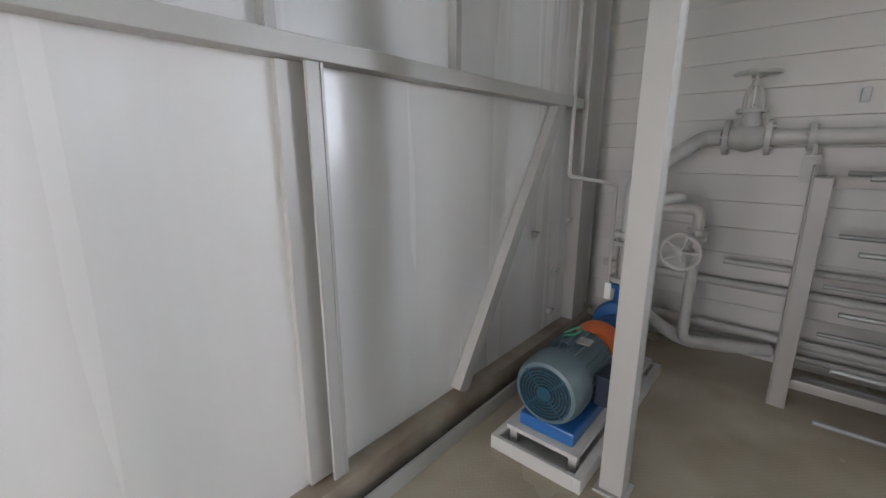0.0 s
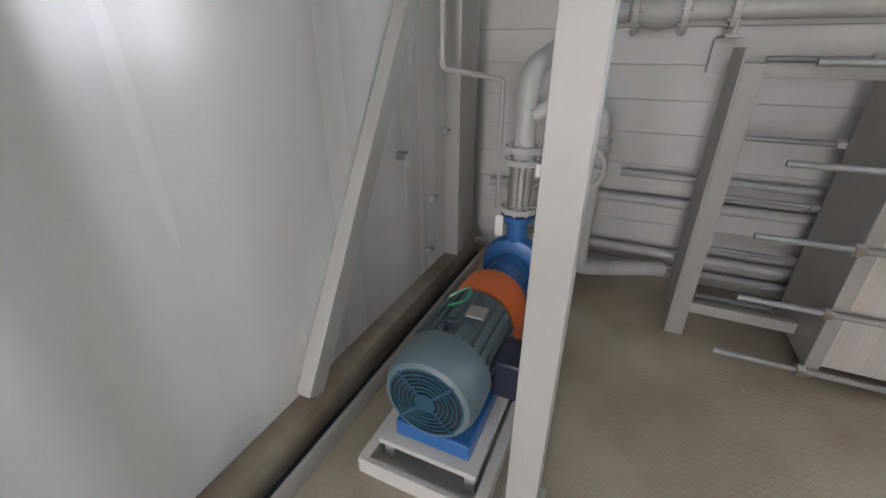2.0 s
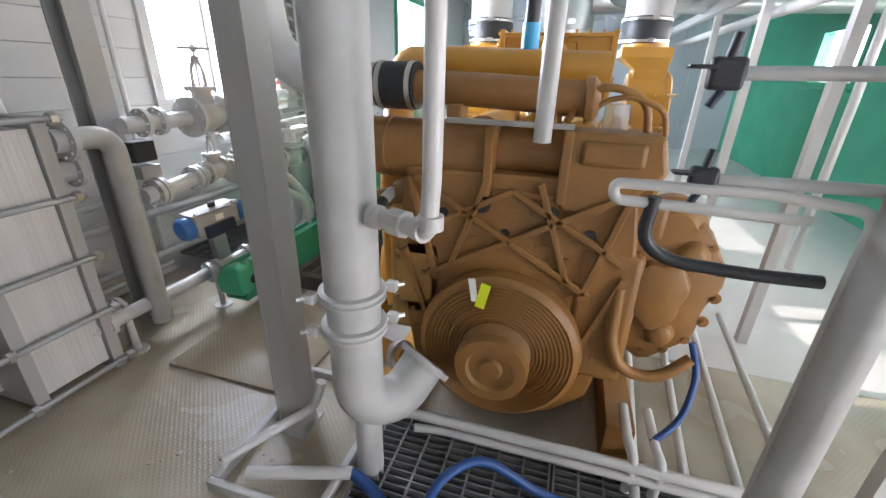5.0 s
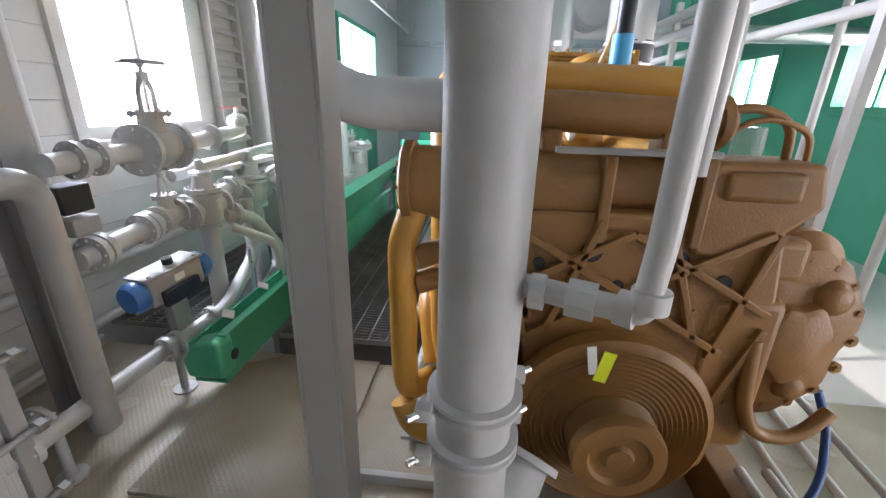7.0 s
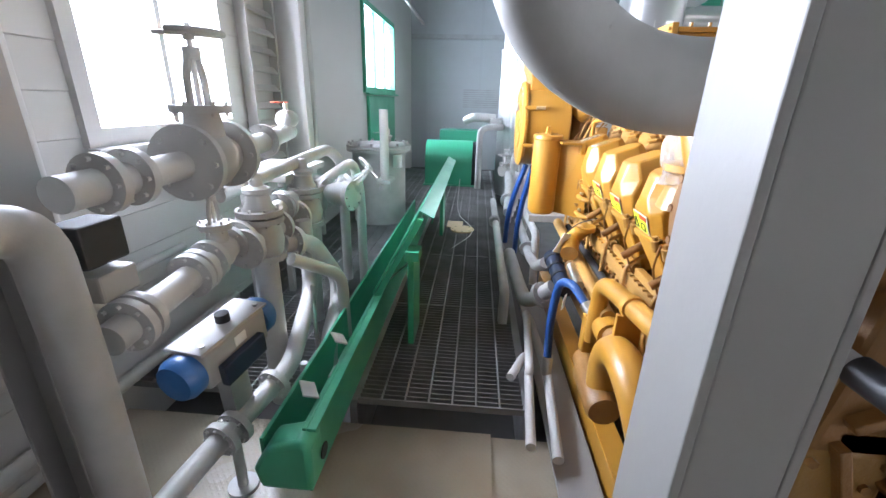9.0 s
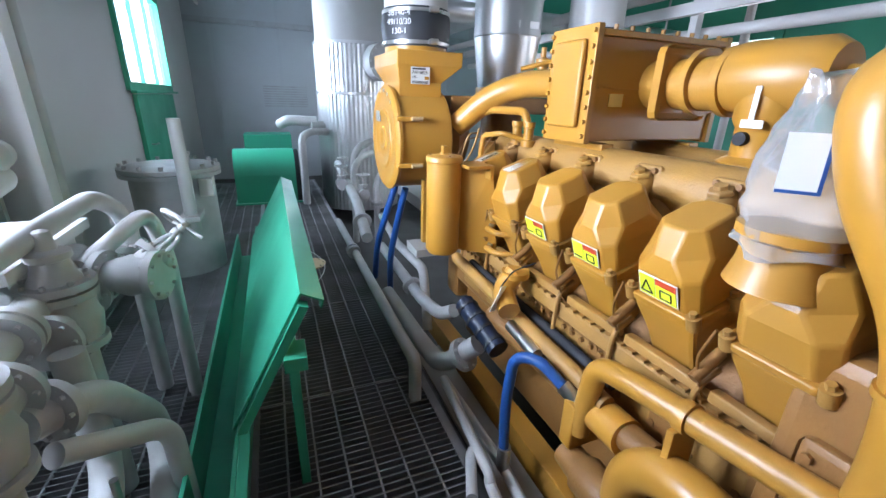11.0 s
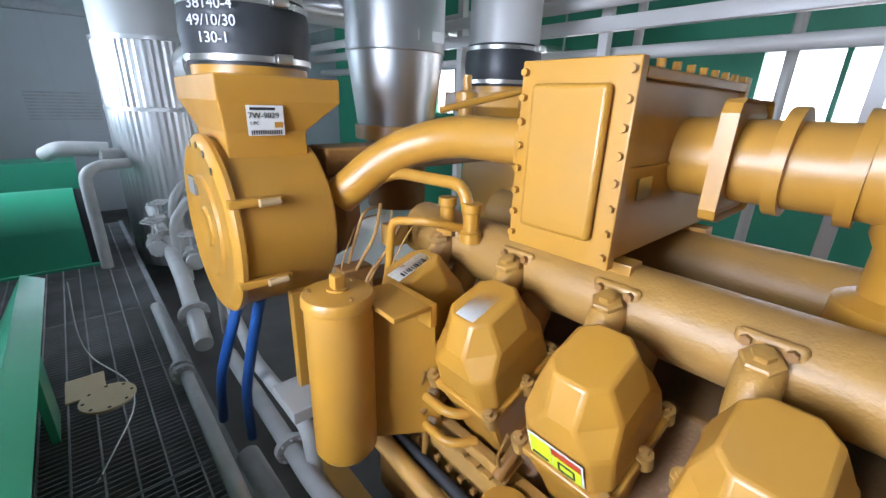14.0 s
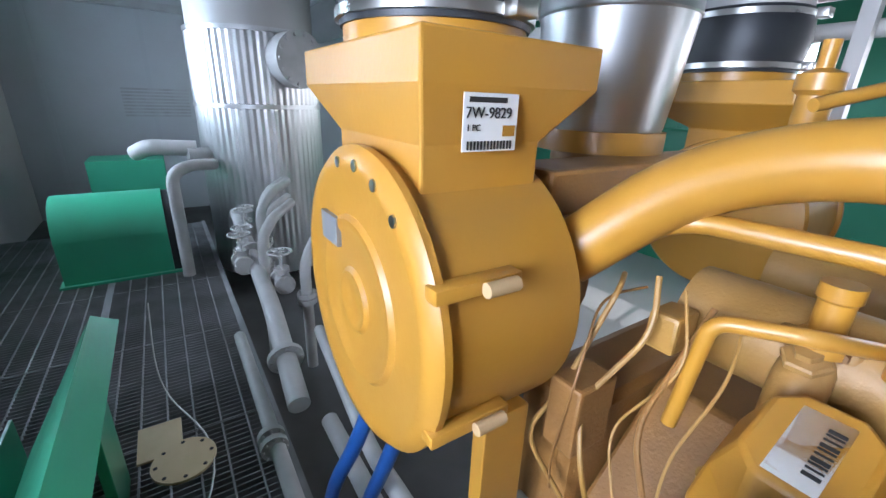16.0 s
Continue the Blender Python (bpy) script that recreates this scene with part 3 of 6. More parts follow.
# ---- plate heat exchanger ----
def heat_exchanger():
    h = thing("plate_heat_exchanger", (0.5, 3.1, 0), "grey plate heat exchanger with long threaded tie rods", "heat exchanger")
    bm = bm_new()
    box(bm, 0.03, 0.04, 2.96, 3.28, 0.0, 1.42)
    box(bm, 0.04, 0.12, 2.96, 2.97, 0.0, 1.36)
    box(bm, 0.04, 0.12, 3.27, 3.28, 0.0, 1.36)
    part("support_post", soften(bm, 0.003), GREY, h)
    part("carrying_bar", box(bm_new(), 0.121, 0.63, 3.08, 3.14, 1.3, 1.36, 0.003), GREY, h)
    part("guide_bar", box(bm_new(), 0.121, 0.63, 3.05, 3.11, 0.1, 0.16, 0.003), GREY, h)
    part("follower_plate", soften(box(bm_new(), 0.61, 0.67, 2.835, 3.34, 0.05, 1.36), 0.004), GREY, h)
    part("frame_plate", soften(box(bm_new(), 0.985, 1.045, 2.835, 3.34, 0.0, 1.38), 0.004), GREY, h)
    k = 0
    x = 0.671
    while x < 0.975:
        part("plate", box(bm_new(), x, x + 0.0106, 2.86 + 0.0004 * (k % 2), 3.32, 0.07, 1.33), PANEL, h)
        x += 0.011
        k += 1
    for i, z in enumerate((1.37, 1.0, 0.68, 0.37, 0.05)):
        for y in (2.815, 3.37):
            off = 0.0 if y < 3 else -0.05
            rod = part("tie_rod", cyl(bm_new(), (0.24 + off + 0.02 * (i % 2), y, z), (1.1, y, z), 0.0145, seg=12), GALV, h, "threaded steel tie rod")
            for x in (0.594, 1.061):
                part("nut", cyl(bm_new(), (x - 0.016, y, z), (x + 0.016, y, z), 0.029, seg=6), STEEL, rod)
    for y in (2.88, 3.28):
        part("foot", box(bm_new(), 0.62, 0.66, y - 0.03, y + 0.03, 0.0, 0.05), GREY, h)
    for z in (0.25, 1.1):
        for y in (2.97, 3.2):
            part("nozzle", cyl(bm_new(), (1.04, y, z), (1.16, y, z), 0.055, seg=20), PIPE, h)
            flange(h, (1.17, y, z), (1, 0, 0), 0.09, 0.012, 8, PIPE)
    return h


heat_exchanger()

# ---- pipework by the window ----
bm = bm_new()
for q in ((1.40, 1.54, 3.04, 3.052), (1.40, 1.54, 3.178, 3.19), (1.464, 1.476, 3.052, 3.178)):
    box(bm, *q, 0.0, TOP - 0.02)
solo("wall_column", soften(bm, 0.003), GREY, "dull grey steel beam column by the window", "column")
run("exchanger_pipe", [(1.06, 2.88, 1.26), (1.33, 2.86, 1.26), (1.33, 2.85, 0.9), (1.33, 2.85, 0.12)], 0.056, PIPE, "thick grey pipe from the exchanger down to the floor", 0.1, [((1.12, 2.876, 1.26), (1, 0, 0))], seg=24)
gate_valve("gate_valve", (1.97, 2.86, 1.31), (1, 0.06, 0), 0.08, 0.40, 0.105, PIPE, "heavy grey gate valve standing before the bright window")
run("cross_pipe", [(1.40, 2.86, 1.30), (2.2, 2.87, 1.31), (3.0, 3.02, 1.33)], 0.045, PIPE, "grey pipe through the valve by the window", 0.05, [((1.52, 2.86, 1.305), (1, 0, 0)), ((1.62, 2.86, 1.305), (1, 0, 0)), ((2.5, 2.93, 1.32), (1, 0.2, 0))])
solo("junction_box", soften(box(bm_new(), 1.46, 1.60, 2.90, 3.0, 1.08, 1.20), 0.008), INK, "black cable junction box on the column", "box", "junction boxes")
solo("junction_box", soften(box(bm_new(), 1.47, 1.60, 2.89, 3.0, 0.98, 1.06), 0.008), GREY, "grey cable junction box on the column", "box", "junction boxes")
run("flanged_pipe", [(1.42, 2.86, 0.9), (2.4, 2.92, 0.96), (3.2, 2.96, 1.0)], 0.046, PIPE, "grey flanged pipe line along the wall", 0.05,
    [((1.50, 2.865, 0.905), (1, 0.06, 0.06)), ((1.54, 2.867, 0.908), (1, 0.06, 0.06)), ((1.80, 2.883, 0.925), (1, 0.06, 0.06)), ((1.84, 2.886, 0.927), (1, 0.06, 0.06)), ((2.15, 2.905, 0.945), (1, 0.06, 0.06)), ((2.6, 2.93, 0.968), (1, 0.06, 0.06)), ((2.64, 2.932, 0.97), (1, 0.06, 0.06))])
gate_valve("gate_valve", (2.0, 2.9, 0.94), (1, 0.06, 0.06), 0.05, 0.26, 0.08, PIPE, "small grey gate valve on the flanged line")
gate_valve("gate_valve", (3.05, 2.76, 0.95), (0.3, 1, 0), 0.06, 0.25, 0.09, PIPE, "grey globe valve with a round handwheel", (0.4, -0.6, 0.5))
run("floor_pipe", [(0.95, 2.9, 0.25), (1.6, 2.86, 0.26), (2.1, 2.72, 0.34), (2.6, 2.8, 0.5), (2.62, 2.82, 0.9)], 0.042, PIPE, "grey pipe low over the floor beside the exchanger", 0.1,
    [((1.05, 2.895, 0.25), (1, -0.06, 0)), ((1.72, 2.83, 0.275), (1, -0.2, 0.1)), ((1.78, 2.81, 0.28), (1, -0.2, 0.1)), ((2.0, 2.75, 0.32), (1, -0.25, 0.15))])
for x, y in ((1.15, 2.88), (1.75, 2.8), (2.3, 2.75)):
    solo("pipe_stand", cyl(cyl(bm_new(), (x, y, 0.0), (x, y, 0.22), 0.02), (x, y, 0.0), (x, y, 0.012), 0.06), PIPE, "short grey pipe stand", "stand", "pipe stands")


def actuator():
    a = thing("valve_actuator", (1.82, 2.83, 0.3), "grey pneumatic actuator with dark blue end caps", "actuator")
    m = pose(1.83, 2.83, 0.635, 0, -4, -9)
    part("housing", soften(box(bm_new(), -0.165, 0.165, -0.07, 0.07, -0.075, 0.075, m=m), 0.016, 3), GREY, a)
    part("top_plate", soften(box(bm_new(), -0.175, 0.175, -0.076, 0.076, 0.077, 0.089, m=m), 0.003), GREY, a)
    for w in (-1, 1):
        c, d = m @ Vector((0.166 * w, 0, 0)), m.to_3x3() @ Vector((w, 0, 0))
        part("end_cap", lathe(bm_new(), c, d, [(0.076, 0), (0.08, 0.006), (0.08, 0.045), (0.066, 0.07), (0.0, 0.076)], 28), BLUE, a, "dark blue end cap")
    part("indicator", cyl(bm_new(), m @ Vector((0.02, 0, 0.088)), m @ Vector((0.02, 0, 0.122)), 0.026, seg=16), DARK, a)
    part("solenoid", soften(box(bm_new(), -0.12, 0.10, -0.105, -0.072, -0.085, 0.0, m=m), 0.006), NAVY, a)
    part("bracket", box(bm_new(), -0.05, 0.05, -0.03, 0.03, -0.30, -0.076, m=m), GALV, a)
    part("rating_plate", box(bm_new(), -0.02, 0.04, -0.0725, -0.071, 0.01, 0.05, m=m), PAPER, a)
    for u in (-0.14, 0.14):
        part("bolt", cyl(bm_new(), m @ Vector((u, -0.05, 0.089)), m @ Vector((u, -0.05, 0.098)), 0.009, seg=6), STEEL, a)
    return a


def control_valve(x, y, foot, z):
    """An upright valve: stand pipe, body, bolted bonnet and pointed stem cover."""
    v = thing("control_valve", (x, y, foot), "pale grey upright control valve with a bolted bonnet", "valve", "upright control valves")
    part("stand_pipe", cyl(bm_new(), (x, y, foot), (x, y, z - 0.08), 0.055, seg=22), PIPE, v)
    part("valve_body", lathe(bm_new(), (x, y, z - 0.10), (0, 0, 1), [(0.06, 0), (0.085, 0.03), (0.095, 0.09), (0.08, 0.15), (0.06, 0.18)], 24), PIPE, v)
    for zz, q in ((z - 0.09, 0.095), (z + 0.085, 0.10), (z + 0.118, 0.10)):
        flange(v, (x, y, zz), (0, 0, 1), q, 0.012, 8, PIPE)
    part("bonnet", lathe(bm_new(), (x, y, z + 0.13), (0, 0, 1), [(0.07, 0), (0.055, 0.03), (0.05, 0.07), (0.06, 0.075), (0.06, 0.095), (0.03, 0.105), (0.022, 0.16), (0.012, 0.165)], 20), PIPE, v)
    for w in (-1, 1):
        part("side_port", cyl(bm_new(), (x + 0.06 * w, y, z), (x + 0.16 * w, y + 0.01 * w, z), 0.05, seg=20), PIPE, v)
        flange(v, (x + 0.165 * w, y + 0.01 * w, z), (1, 0, 0), 0.085, 0.012, 8, PIPE)
    return v


control_valve(2.26, 2.86, 0.02, 0.92)
control_valve(2.86, 2.90, 0.16, 0.90)
run("steel_rod", [(2.40, 2.71, 0.16), (2.40, 2.71, 0.62)], 0.011, STEEL, "bare upright steel rod by the trough", category="rod")
bm = bm_new()
box(bm, -0.06, 0.06, -0.03, 0.03, -0.004, 0.004, 0.002, m=pose(2.16, 2.50, 0.475, 25, 8, 30))
solo("mounting_tab", bm, WHITE, "pale steel tab on the trough edge", "bracket", "tabs on the trough")
bm = bm_new()
box(bm, -0.06, 0.06, -0.03, 0.03, -0.004, 0.004, 0.002, m=pose(1.80, 2.50, 0.475, 25, 8, 30))
solo("mounting_tab", bm, WHITE, "pale steel tab on the trough edge", "bracket", "tabs on the trough")
v = thing("ball_valve", (2.95, 3.0, 1.36), "pale ball valve with a red lever", "valve")
part("valve_body", lathe(bm_new(), (2.88, 3.0, 1.40), (1, 0.1, 0), [(0.03, 0), (0.045, 0.01), (0.045, 0.05), (0.055, 0.08), (0.045, 0.11), (0.045, 0.15), (0.03, 0.16)], 18), PIPE, v)
part("stem", cyl(bm_new(), (2.96, 3.01, 1.44), (2.96, 3.01, 1.49), 0.012), STEEL, v)
part("lever", soften(box(bm_new(), 2.80, 2.98, 2.998, 3.022, 1.488, 1.496), 0.003), RED, v, "red lever handle")
part("tail_pipe", cyl(bm_new(), (2.96, 3.01, 1.34), (2.96, 3.01, 1.40), 0.03), PIPE, v)

actuator()
run("bent_pipe", [(2.35, 2.78, 0.78), (2.6, 2.62, 0.6), (2.62, 2.62, 0.2)], 0.032, WHITE, "white pipe bending down by the green beam", 0.08)
run("bent_pipe", [(3.05, 2.9, 1.0), (3.35, 2.75, 1.12), (3.4, 2.72, 0.9), (3.4, 2.72, 0.1)], 0.032, WHITE, "pale pipe looped down to the grating", 0.08)
run("bent_pipe", [(2.40, 2.84, 0.84), (2.56, 2.76, 0.80), (2.80, 2.72, 0.50), (2.74, 2.70, 0.36), (2.38, 2.64, 0.30), (2.30, 2.62, 0.0)], 0.045, PIPE, "thick pale bend down to the grating", 0.1, [((2.46, 2.81, 0.83), (1, -0.4, -0.2)), ((2.31, 2.625, 0.18), (0, 0, 1))])
run("bent_pipe", [(2.2, 3.0, 1.12), (3.3, 2.9, 1.2), (3.42, 2.85, 1.1), (3.42, 2.85, 0.2)], 0.035, PIPE, "grey pipe crossing to an elbow", 0.1, [((3.42, 2.85, 0.95), (0, 0, 1))])


def canopy_box():
    bm = bm_new()
    box(bm, 2.72, 3.32, 2.94, 3.32, 1.075, 1.115, 0.006)
    solo("shelf_box", bm, WHITE, "white sheet metal box on the pipe stand", "box")
    st = thing("box_stand", (3.0, 3.2, 0.16), "grey steel stand under the box", "stand")
    for x in (2.78, 3.24):
        part("leg", box(bm_new(), x - 0.02, x + 0.02, 3.2, 3.24, 0.16, 1.075), PIPE, st)
    part("cross_bar", box(bm_new(), 2.80, 3.22, 3.205, 3.235, 0.9, 0.94), PIPE, st)


canopy_box()
run("tall_wall_pipe", [(4.6, 3.5, 0.1), (4.6, 3.5, TOP - 0.02)], 0.045, PIPE, "grey upright pipe on the wall")
bm = bm_new()
box(bm, 4.1, 4.22, 3.35, 3.55, -0.2, TOP - 0.02, 0.004)
solo("wall_column", bm, WHITE, "pale steel column against the wall", "column")
lv = thing("wall_louvre", (3.82, 3.58, 0.85), "grey louvred panel on the wall", "louvre")
for k in range(14):
    part("slat", box(bm_new(), 3.632, 4.008, -0.03, 0.03, -0.006, 0.006, 0.002, m=pose(0, 3.545, 0.93 + k * 0.13, 50, 0, 0)), GREY, lv)
for x in (3.60, 4.01):
    part("side_frame", box(bm_new(), x, x + 0.03, 3.52, 3.6, 0.85, 2.75), GREY, lv)
part("backing", box(bm_new(), 3.632, 4.008, 3.585, 3.6, 0.85, 2.75), GREY, lv)


def grey_tank():
    x, y = 5.28, 3.02
    t = thing("filter_vessel", (x, y, 0.16), "grey painted round vessel with a bolted lid", "vessel")
    part("shell", cyl(bm_new(), (x, y, 0.16), (x, y, 0.99), 0.30, seg=44), PIPE, t)
    part("rim", lathe(bm_new(), (x, y, 0.96), (0, 0, 1), [(0.30, 0), (0.36, 0.004), (0.36, 0.034), (0.30, 0.036)], 44), PIPE, t)
    part("lid", lathe(bm_new(), (x, y, 1.0), (0, 0, 1), [(0.36, 0), (0.36, 0.032), (0.33, 0.04), (0.2, 0.05), (0, 0.055)], 44), PIPE, t)
    bolt_ring(t, (x, y, 1.032), (0, 0, 1), 0.33, 14, 0.016, 0.035, PIPE)
    part("riser", tube(bm_new(), [(4.85, 2.86, 0.72), (4.85, 2.86, 1.42)], 0.045, 0.08, 18), WHITE, t)
    part("riser_foot", soften(box(bm_new(), 4.76, 5.02, 2.79, 2.93, 0.68, 0.72), 0.004), PIPE, t)
    part("riser_socket", cyl(bm_new(), (4.85, 2.86, 0.60), (4.85, 2.86, 0.68), 0.058, seg=20), PIPE, t)
    part("side_lug", soften(box(bm_new(), 5.0, 5.08, 2.70, 2.80, 0.82, 0.96), 0.006), WHITE, t)
    for dx in (0.12, 0.28):
        part("top_fitting", lathe(bm_new(), (x - 0.2 + dx, y - 0.1, 1.05), (0, 0, 1), [(0.03, 0), (0.03, 0.05), (0.045, 0.055), (0.045, 0.075), (0.018, 0.08), (0.018, 0.15)], 14), PIPE, t)
    return t


grey_tank()

# ---- big riser and frame before the engine ----
PX, PY = 0.815, 1.178
r = run("riser_pipe", [(PX, PY, TOP - 0.02), (PX, PY, 0.42), (PX + 0.14, PY - 0.10, 0.32), (PX + 0.27, PY - 0.18, 0.46)], 0.095, PIPE, "thick grey painted riser pipe with two clamped couplings", 0.16, seg=32)
for z in (0.90, 0.77):
    band = part("clamp", lathe(bm_new(), (PX, PY, z - 0.02), (0, 0, 1), [(0.094, 0), (0.116, 0.002), (0.116, 0.012), (0.106, 0.016), (0.106, 0.024), (0.116, 0.028), (0.116, 0.038), (0.094, 0.04)], 36), PIPE, r, "grey pipe clamp band")
    for a in (-0.9, 2.2):
        q = Vector((PX + 0.14 * math.cos(a), PY + 0.14 * math.sin(a), z))
        bm = bm_new()
        box(bm, q.x - 0.018, q.x + 0.018, q.y - 0.02, q.y + 0.02, q.z - 0.018, q.z + 0.018, 0.004)
        part("lug", bm, PIPE, band)
        part("bolt", cyl(bm_new(), q + Vector((-0.03, 0.035, 0)), q + Vector((0.03, -0.035, 0)), 0.009, seg=8), STEEL, band)
part("elbow_flange", cyl(bm_new(), (PX + 0.255, PY - 0.17, 0.445), (PX + 0.27, PY - 0.18, 0.46), 0.125, seg=28), PIPE, r)
part("stand", cyl(bm_new(), (PX + 0.02, PY - 0.02, 0.0), (PX + 0.02, PY - 0.02, 0.4), 0.055), PIPE, r)
r = run("branch_pipe", [(PX, PY - 0.08, 1.2), (0.765, 1.0, 1.2), (0.71, 0.87, 1.2), (0.71, 0.86, 1.35), (0.72, 0.84, TOP - 0.02)], 0.026, WHITE, "white branch pipe teed off the thick riser", 0.02)
part("union", cyl(bm_new(), (0.765, 1.0, 1.2), (0.745, 0.95, 1.2), 0.042, seg=8), WHITE, r)
part("socket", cyl(bm_new(), (0.783, 1.075, 1.2), (0.775, 1.045, 1.2), 0.038, seg=16), WHITE, r)
part("elbow", cyl(bm_new(), (0.735, 0.91, 1.2), (0.715, 0.88, 1.2), 0.036, seg=16), WHITE, r)
part("elbow", cyl(bm_new(), (0.71, 0.862, 1.21), (0.71, 0.862, 1.25), 0.036, seg=16), WHITE, r)
run("upright_pipe", [(1.16, 0.62, 1.40), (1.08, 0.62, TOP - 0.02)], 0.03, WHITE, "pale upright pipe rising from the engine front")
bm = bm_new()
for a, b, c, d in ((0.55, 0.58, 1.25, 1.76), (1.28, 1.31, 1.25, 1.76)):
    box(bm, a, b, c, d, 0.0, 0.05, 0.003)
for c, d in ((1.25, 1.28), (1.73, 1.76)):
    box(bm, 0.58, 1.28, c, d, 0.0, 0.05, 0.003)
solo("floor_frame", bm, PIPE, "grey angle steel frame bolted round the riser foot", "frame")
run("floor_pipe", [(0.63, 1.74, 0.09), (0.95, 1.5, 0.16), (0.97, 1.46, 0.3)], 0.022, WHITE, "white drain pipe over the floor frame", 0.04)
run("floor_pipe", [(0.63, 1.62, 0.06), (0.72, 1.3, 0.08), (0.75, 1.2, 0.08)], 0.026, WHITE, "white drain pipe with a union", 0.04)
run("blue_hose", [(0.75, 1.2, 0.08), (0.72, 1.1, 0.07), (0.66, 1.0, 0.06)], 0.024, HOSE, "dark blue hose on the drain", 0.05, category="hose")
run("blue_hose", [(0.62, 0.86, 0.06), (0.7, 0.84, 0.22), (0.85, 0.7, 0.26), (0.88, 0.45, 0.1), (0.9, 0.3, 0.06)], 0.018, HOSE, "blue hose arched over the grating", 0.15, category="hose")


def grating(x0, x1, y0, y1, z, along="x", label="dirty steel bar grating walkway section"):
    g = thing("floor_grating", (x0, y0, z), label, "grating", "walkway gratings")
    bm = bm_new()
    n = int((y1 - y0) / 0.034) if along == "x" else int((x1 - x0) / 0.034)
    for k in range(n + 1):
        if along == "x":
            y = y0 + k * (y1 - y0) / n
            box(bm, x0, x1, y - 0.0025, y + 0.0025, z - 0.03, z)
        else:
            x = x0 + k * (x1 - x0) / n
            box(bm, x - 0.0025, x + 0.0025, y0, y1, z - 0.03, z)
    tagged(part("bar_grid", bm, GRATE, g), kind="stuff")
    bm = bm_new()
    n = int((x1 - x0) / 0.1) if along == "x" else int((y1 - y0) / 0.1)
    for k in range(n + 1):
        if along == "x":
            x = x0 + k * (x1 - x0) / n
            box(bm, x - 0.004, x + 0.004, y0, y1, z - 0.014, z - 0.001)
        else:
            y = y0 + k * (y1 - y0) / n
            box(bm, x0, x1, y - 0.004, y + 0.004, z - 0.014, z - 0.001)
    tagged(part("cross_grid", bm, GRATE, g), kind="stuff")
    for q in ((x0 - 0.004, x0 + 0.004), (x1 - 0.006, x1)):
        part("banding", box(bm_new(), q[0], q[1], y0, y1, z - 0.032, z + 0.002), GRATE, g)
    return g


GZ = 0.16
# Thin black sheet on the floor below the front gratings.
solo("sump", box(bm_new(), 0.52, 1.22, -0.4, 1.2, 0.001, 0.012), DARK, "flat black sheet under the front grating", "sump")
grating(0.53, 1.2, 0.42, 1.19, 0.05, "y")
grating(0.53, 1.2, -0.4, 0.4, 0.05, "y")
for k in range(7):
    grating(2.14 + k * 1.0, 3.13 + k * 1.0, 1.62, 2.42, GZ, "y")
    grating(2.14 + k * 1.0, 3.13 + k * 1.0, 2.46, 3.58, GZ, "y")
for y in (1.6, 2.44):
    solo("grating_bearer", box(bm_new(), 2.125, 9.2, y - 0.018, y + 0.018, -0.2, GZ), GRATE, "dark steel bearer under the grating", "beam", "grating bearers")
bm = bm_new()
box(bm, 1.10, 2.12, 1.77, 2.58, 0.0, 0.022, 0.003)
solo("floor_plate", bm, FLOOR, "bright scuffed chequer plate cover over the trench", "plate")

# engine front sub-pipes over the grating
for y, z, rr in ((1.03, 0.2, 0.022), (0.92, 0.14, 0.018)):
    run("drain_pipe", [(1.0, y + 0.1, z), (1.02, y, z), (1.04, -0.8, z)], rr, WHITE, "white drain pipe across the engine front", 0.03)
for k, y in enumerate((0.1, -0.1, -0.3, -0.5)):
    run("drain_pipe", [(0.95 + 0.05 * k, y, 0.1), (2.6, y - 0.12, 0.12)], 0.02, WHITE, "white small pipe beside the engine base", 0.03)
run("handrail", [(0.76, 0.0, 1.325), (0.75, 0.41, 1.335), (0.75, 0.415, 1.375), (0.75, 0.1, 1.38), (0.74, -0.10, 1.36), (0.74, -0.10, 0.0)], 0.013, WHITE, "white tubular handrail by the engine front", 0.04, category="rail")
run("black_cable", [(0.75, 0.32, 1.35), (0.75, 0.33, 1.24), (0.76, 0.26, 1.19), (0.75, 0.08, 1.185), (0.75, -0.06, 1.19)], 0.016, RUBBER, "thick black cable looped off the rail", 0.2, category="cable")
for x, y in ((0.55, -0.75), (1.0, -1.3), (1.5, -1.5), (2.2, -1.6), (0.9, -2.2), (3.0, -1.6), (4.0, -1.6)):
    run("upright_pipe", [(x, y, 0.0), (x, y, TOP - 0.02)], 0.035, WHITE, "white upright pipe beyond the engine")
for y, z in ((-0.5, 2.35), (-0.9, 2.12), (-1.3, 2.6)):
    run("overhead_pipe", [(0.4, y, z), (8.0, y, z)], 0.04, WHITE, "white pipe rack run above the engine", hangers=(1.2, 4.2, 7.2))
rack = thing("pipe_rack", (2.5, -0.7, 0), "white steel rack carrying pipes behind the engine", "rack")
part("rack_beam", box(bm_new(), 0.4, 8.0, -0.72, -0.66, 2.22, 2.30, 0.004), WHITE, rack)
for x in (1.2, 2.5, 3.8, 5.1):
    part("rack_post", box(bm_new(), x - 0.03, x + 0.03, -0.78, -0.721, 0.0, 2.6), WHITE, rack)




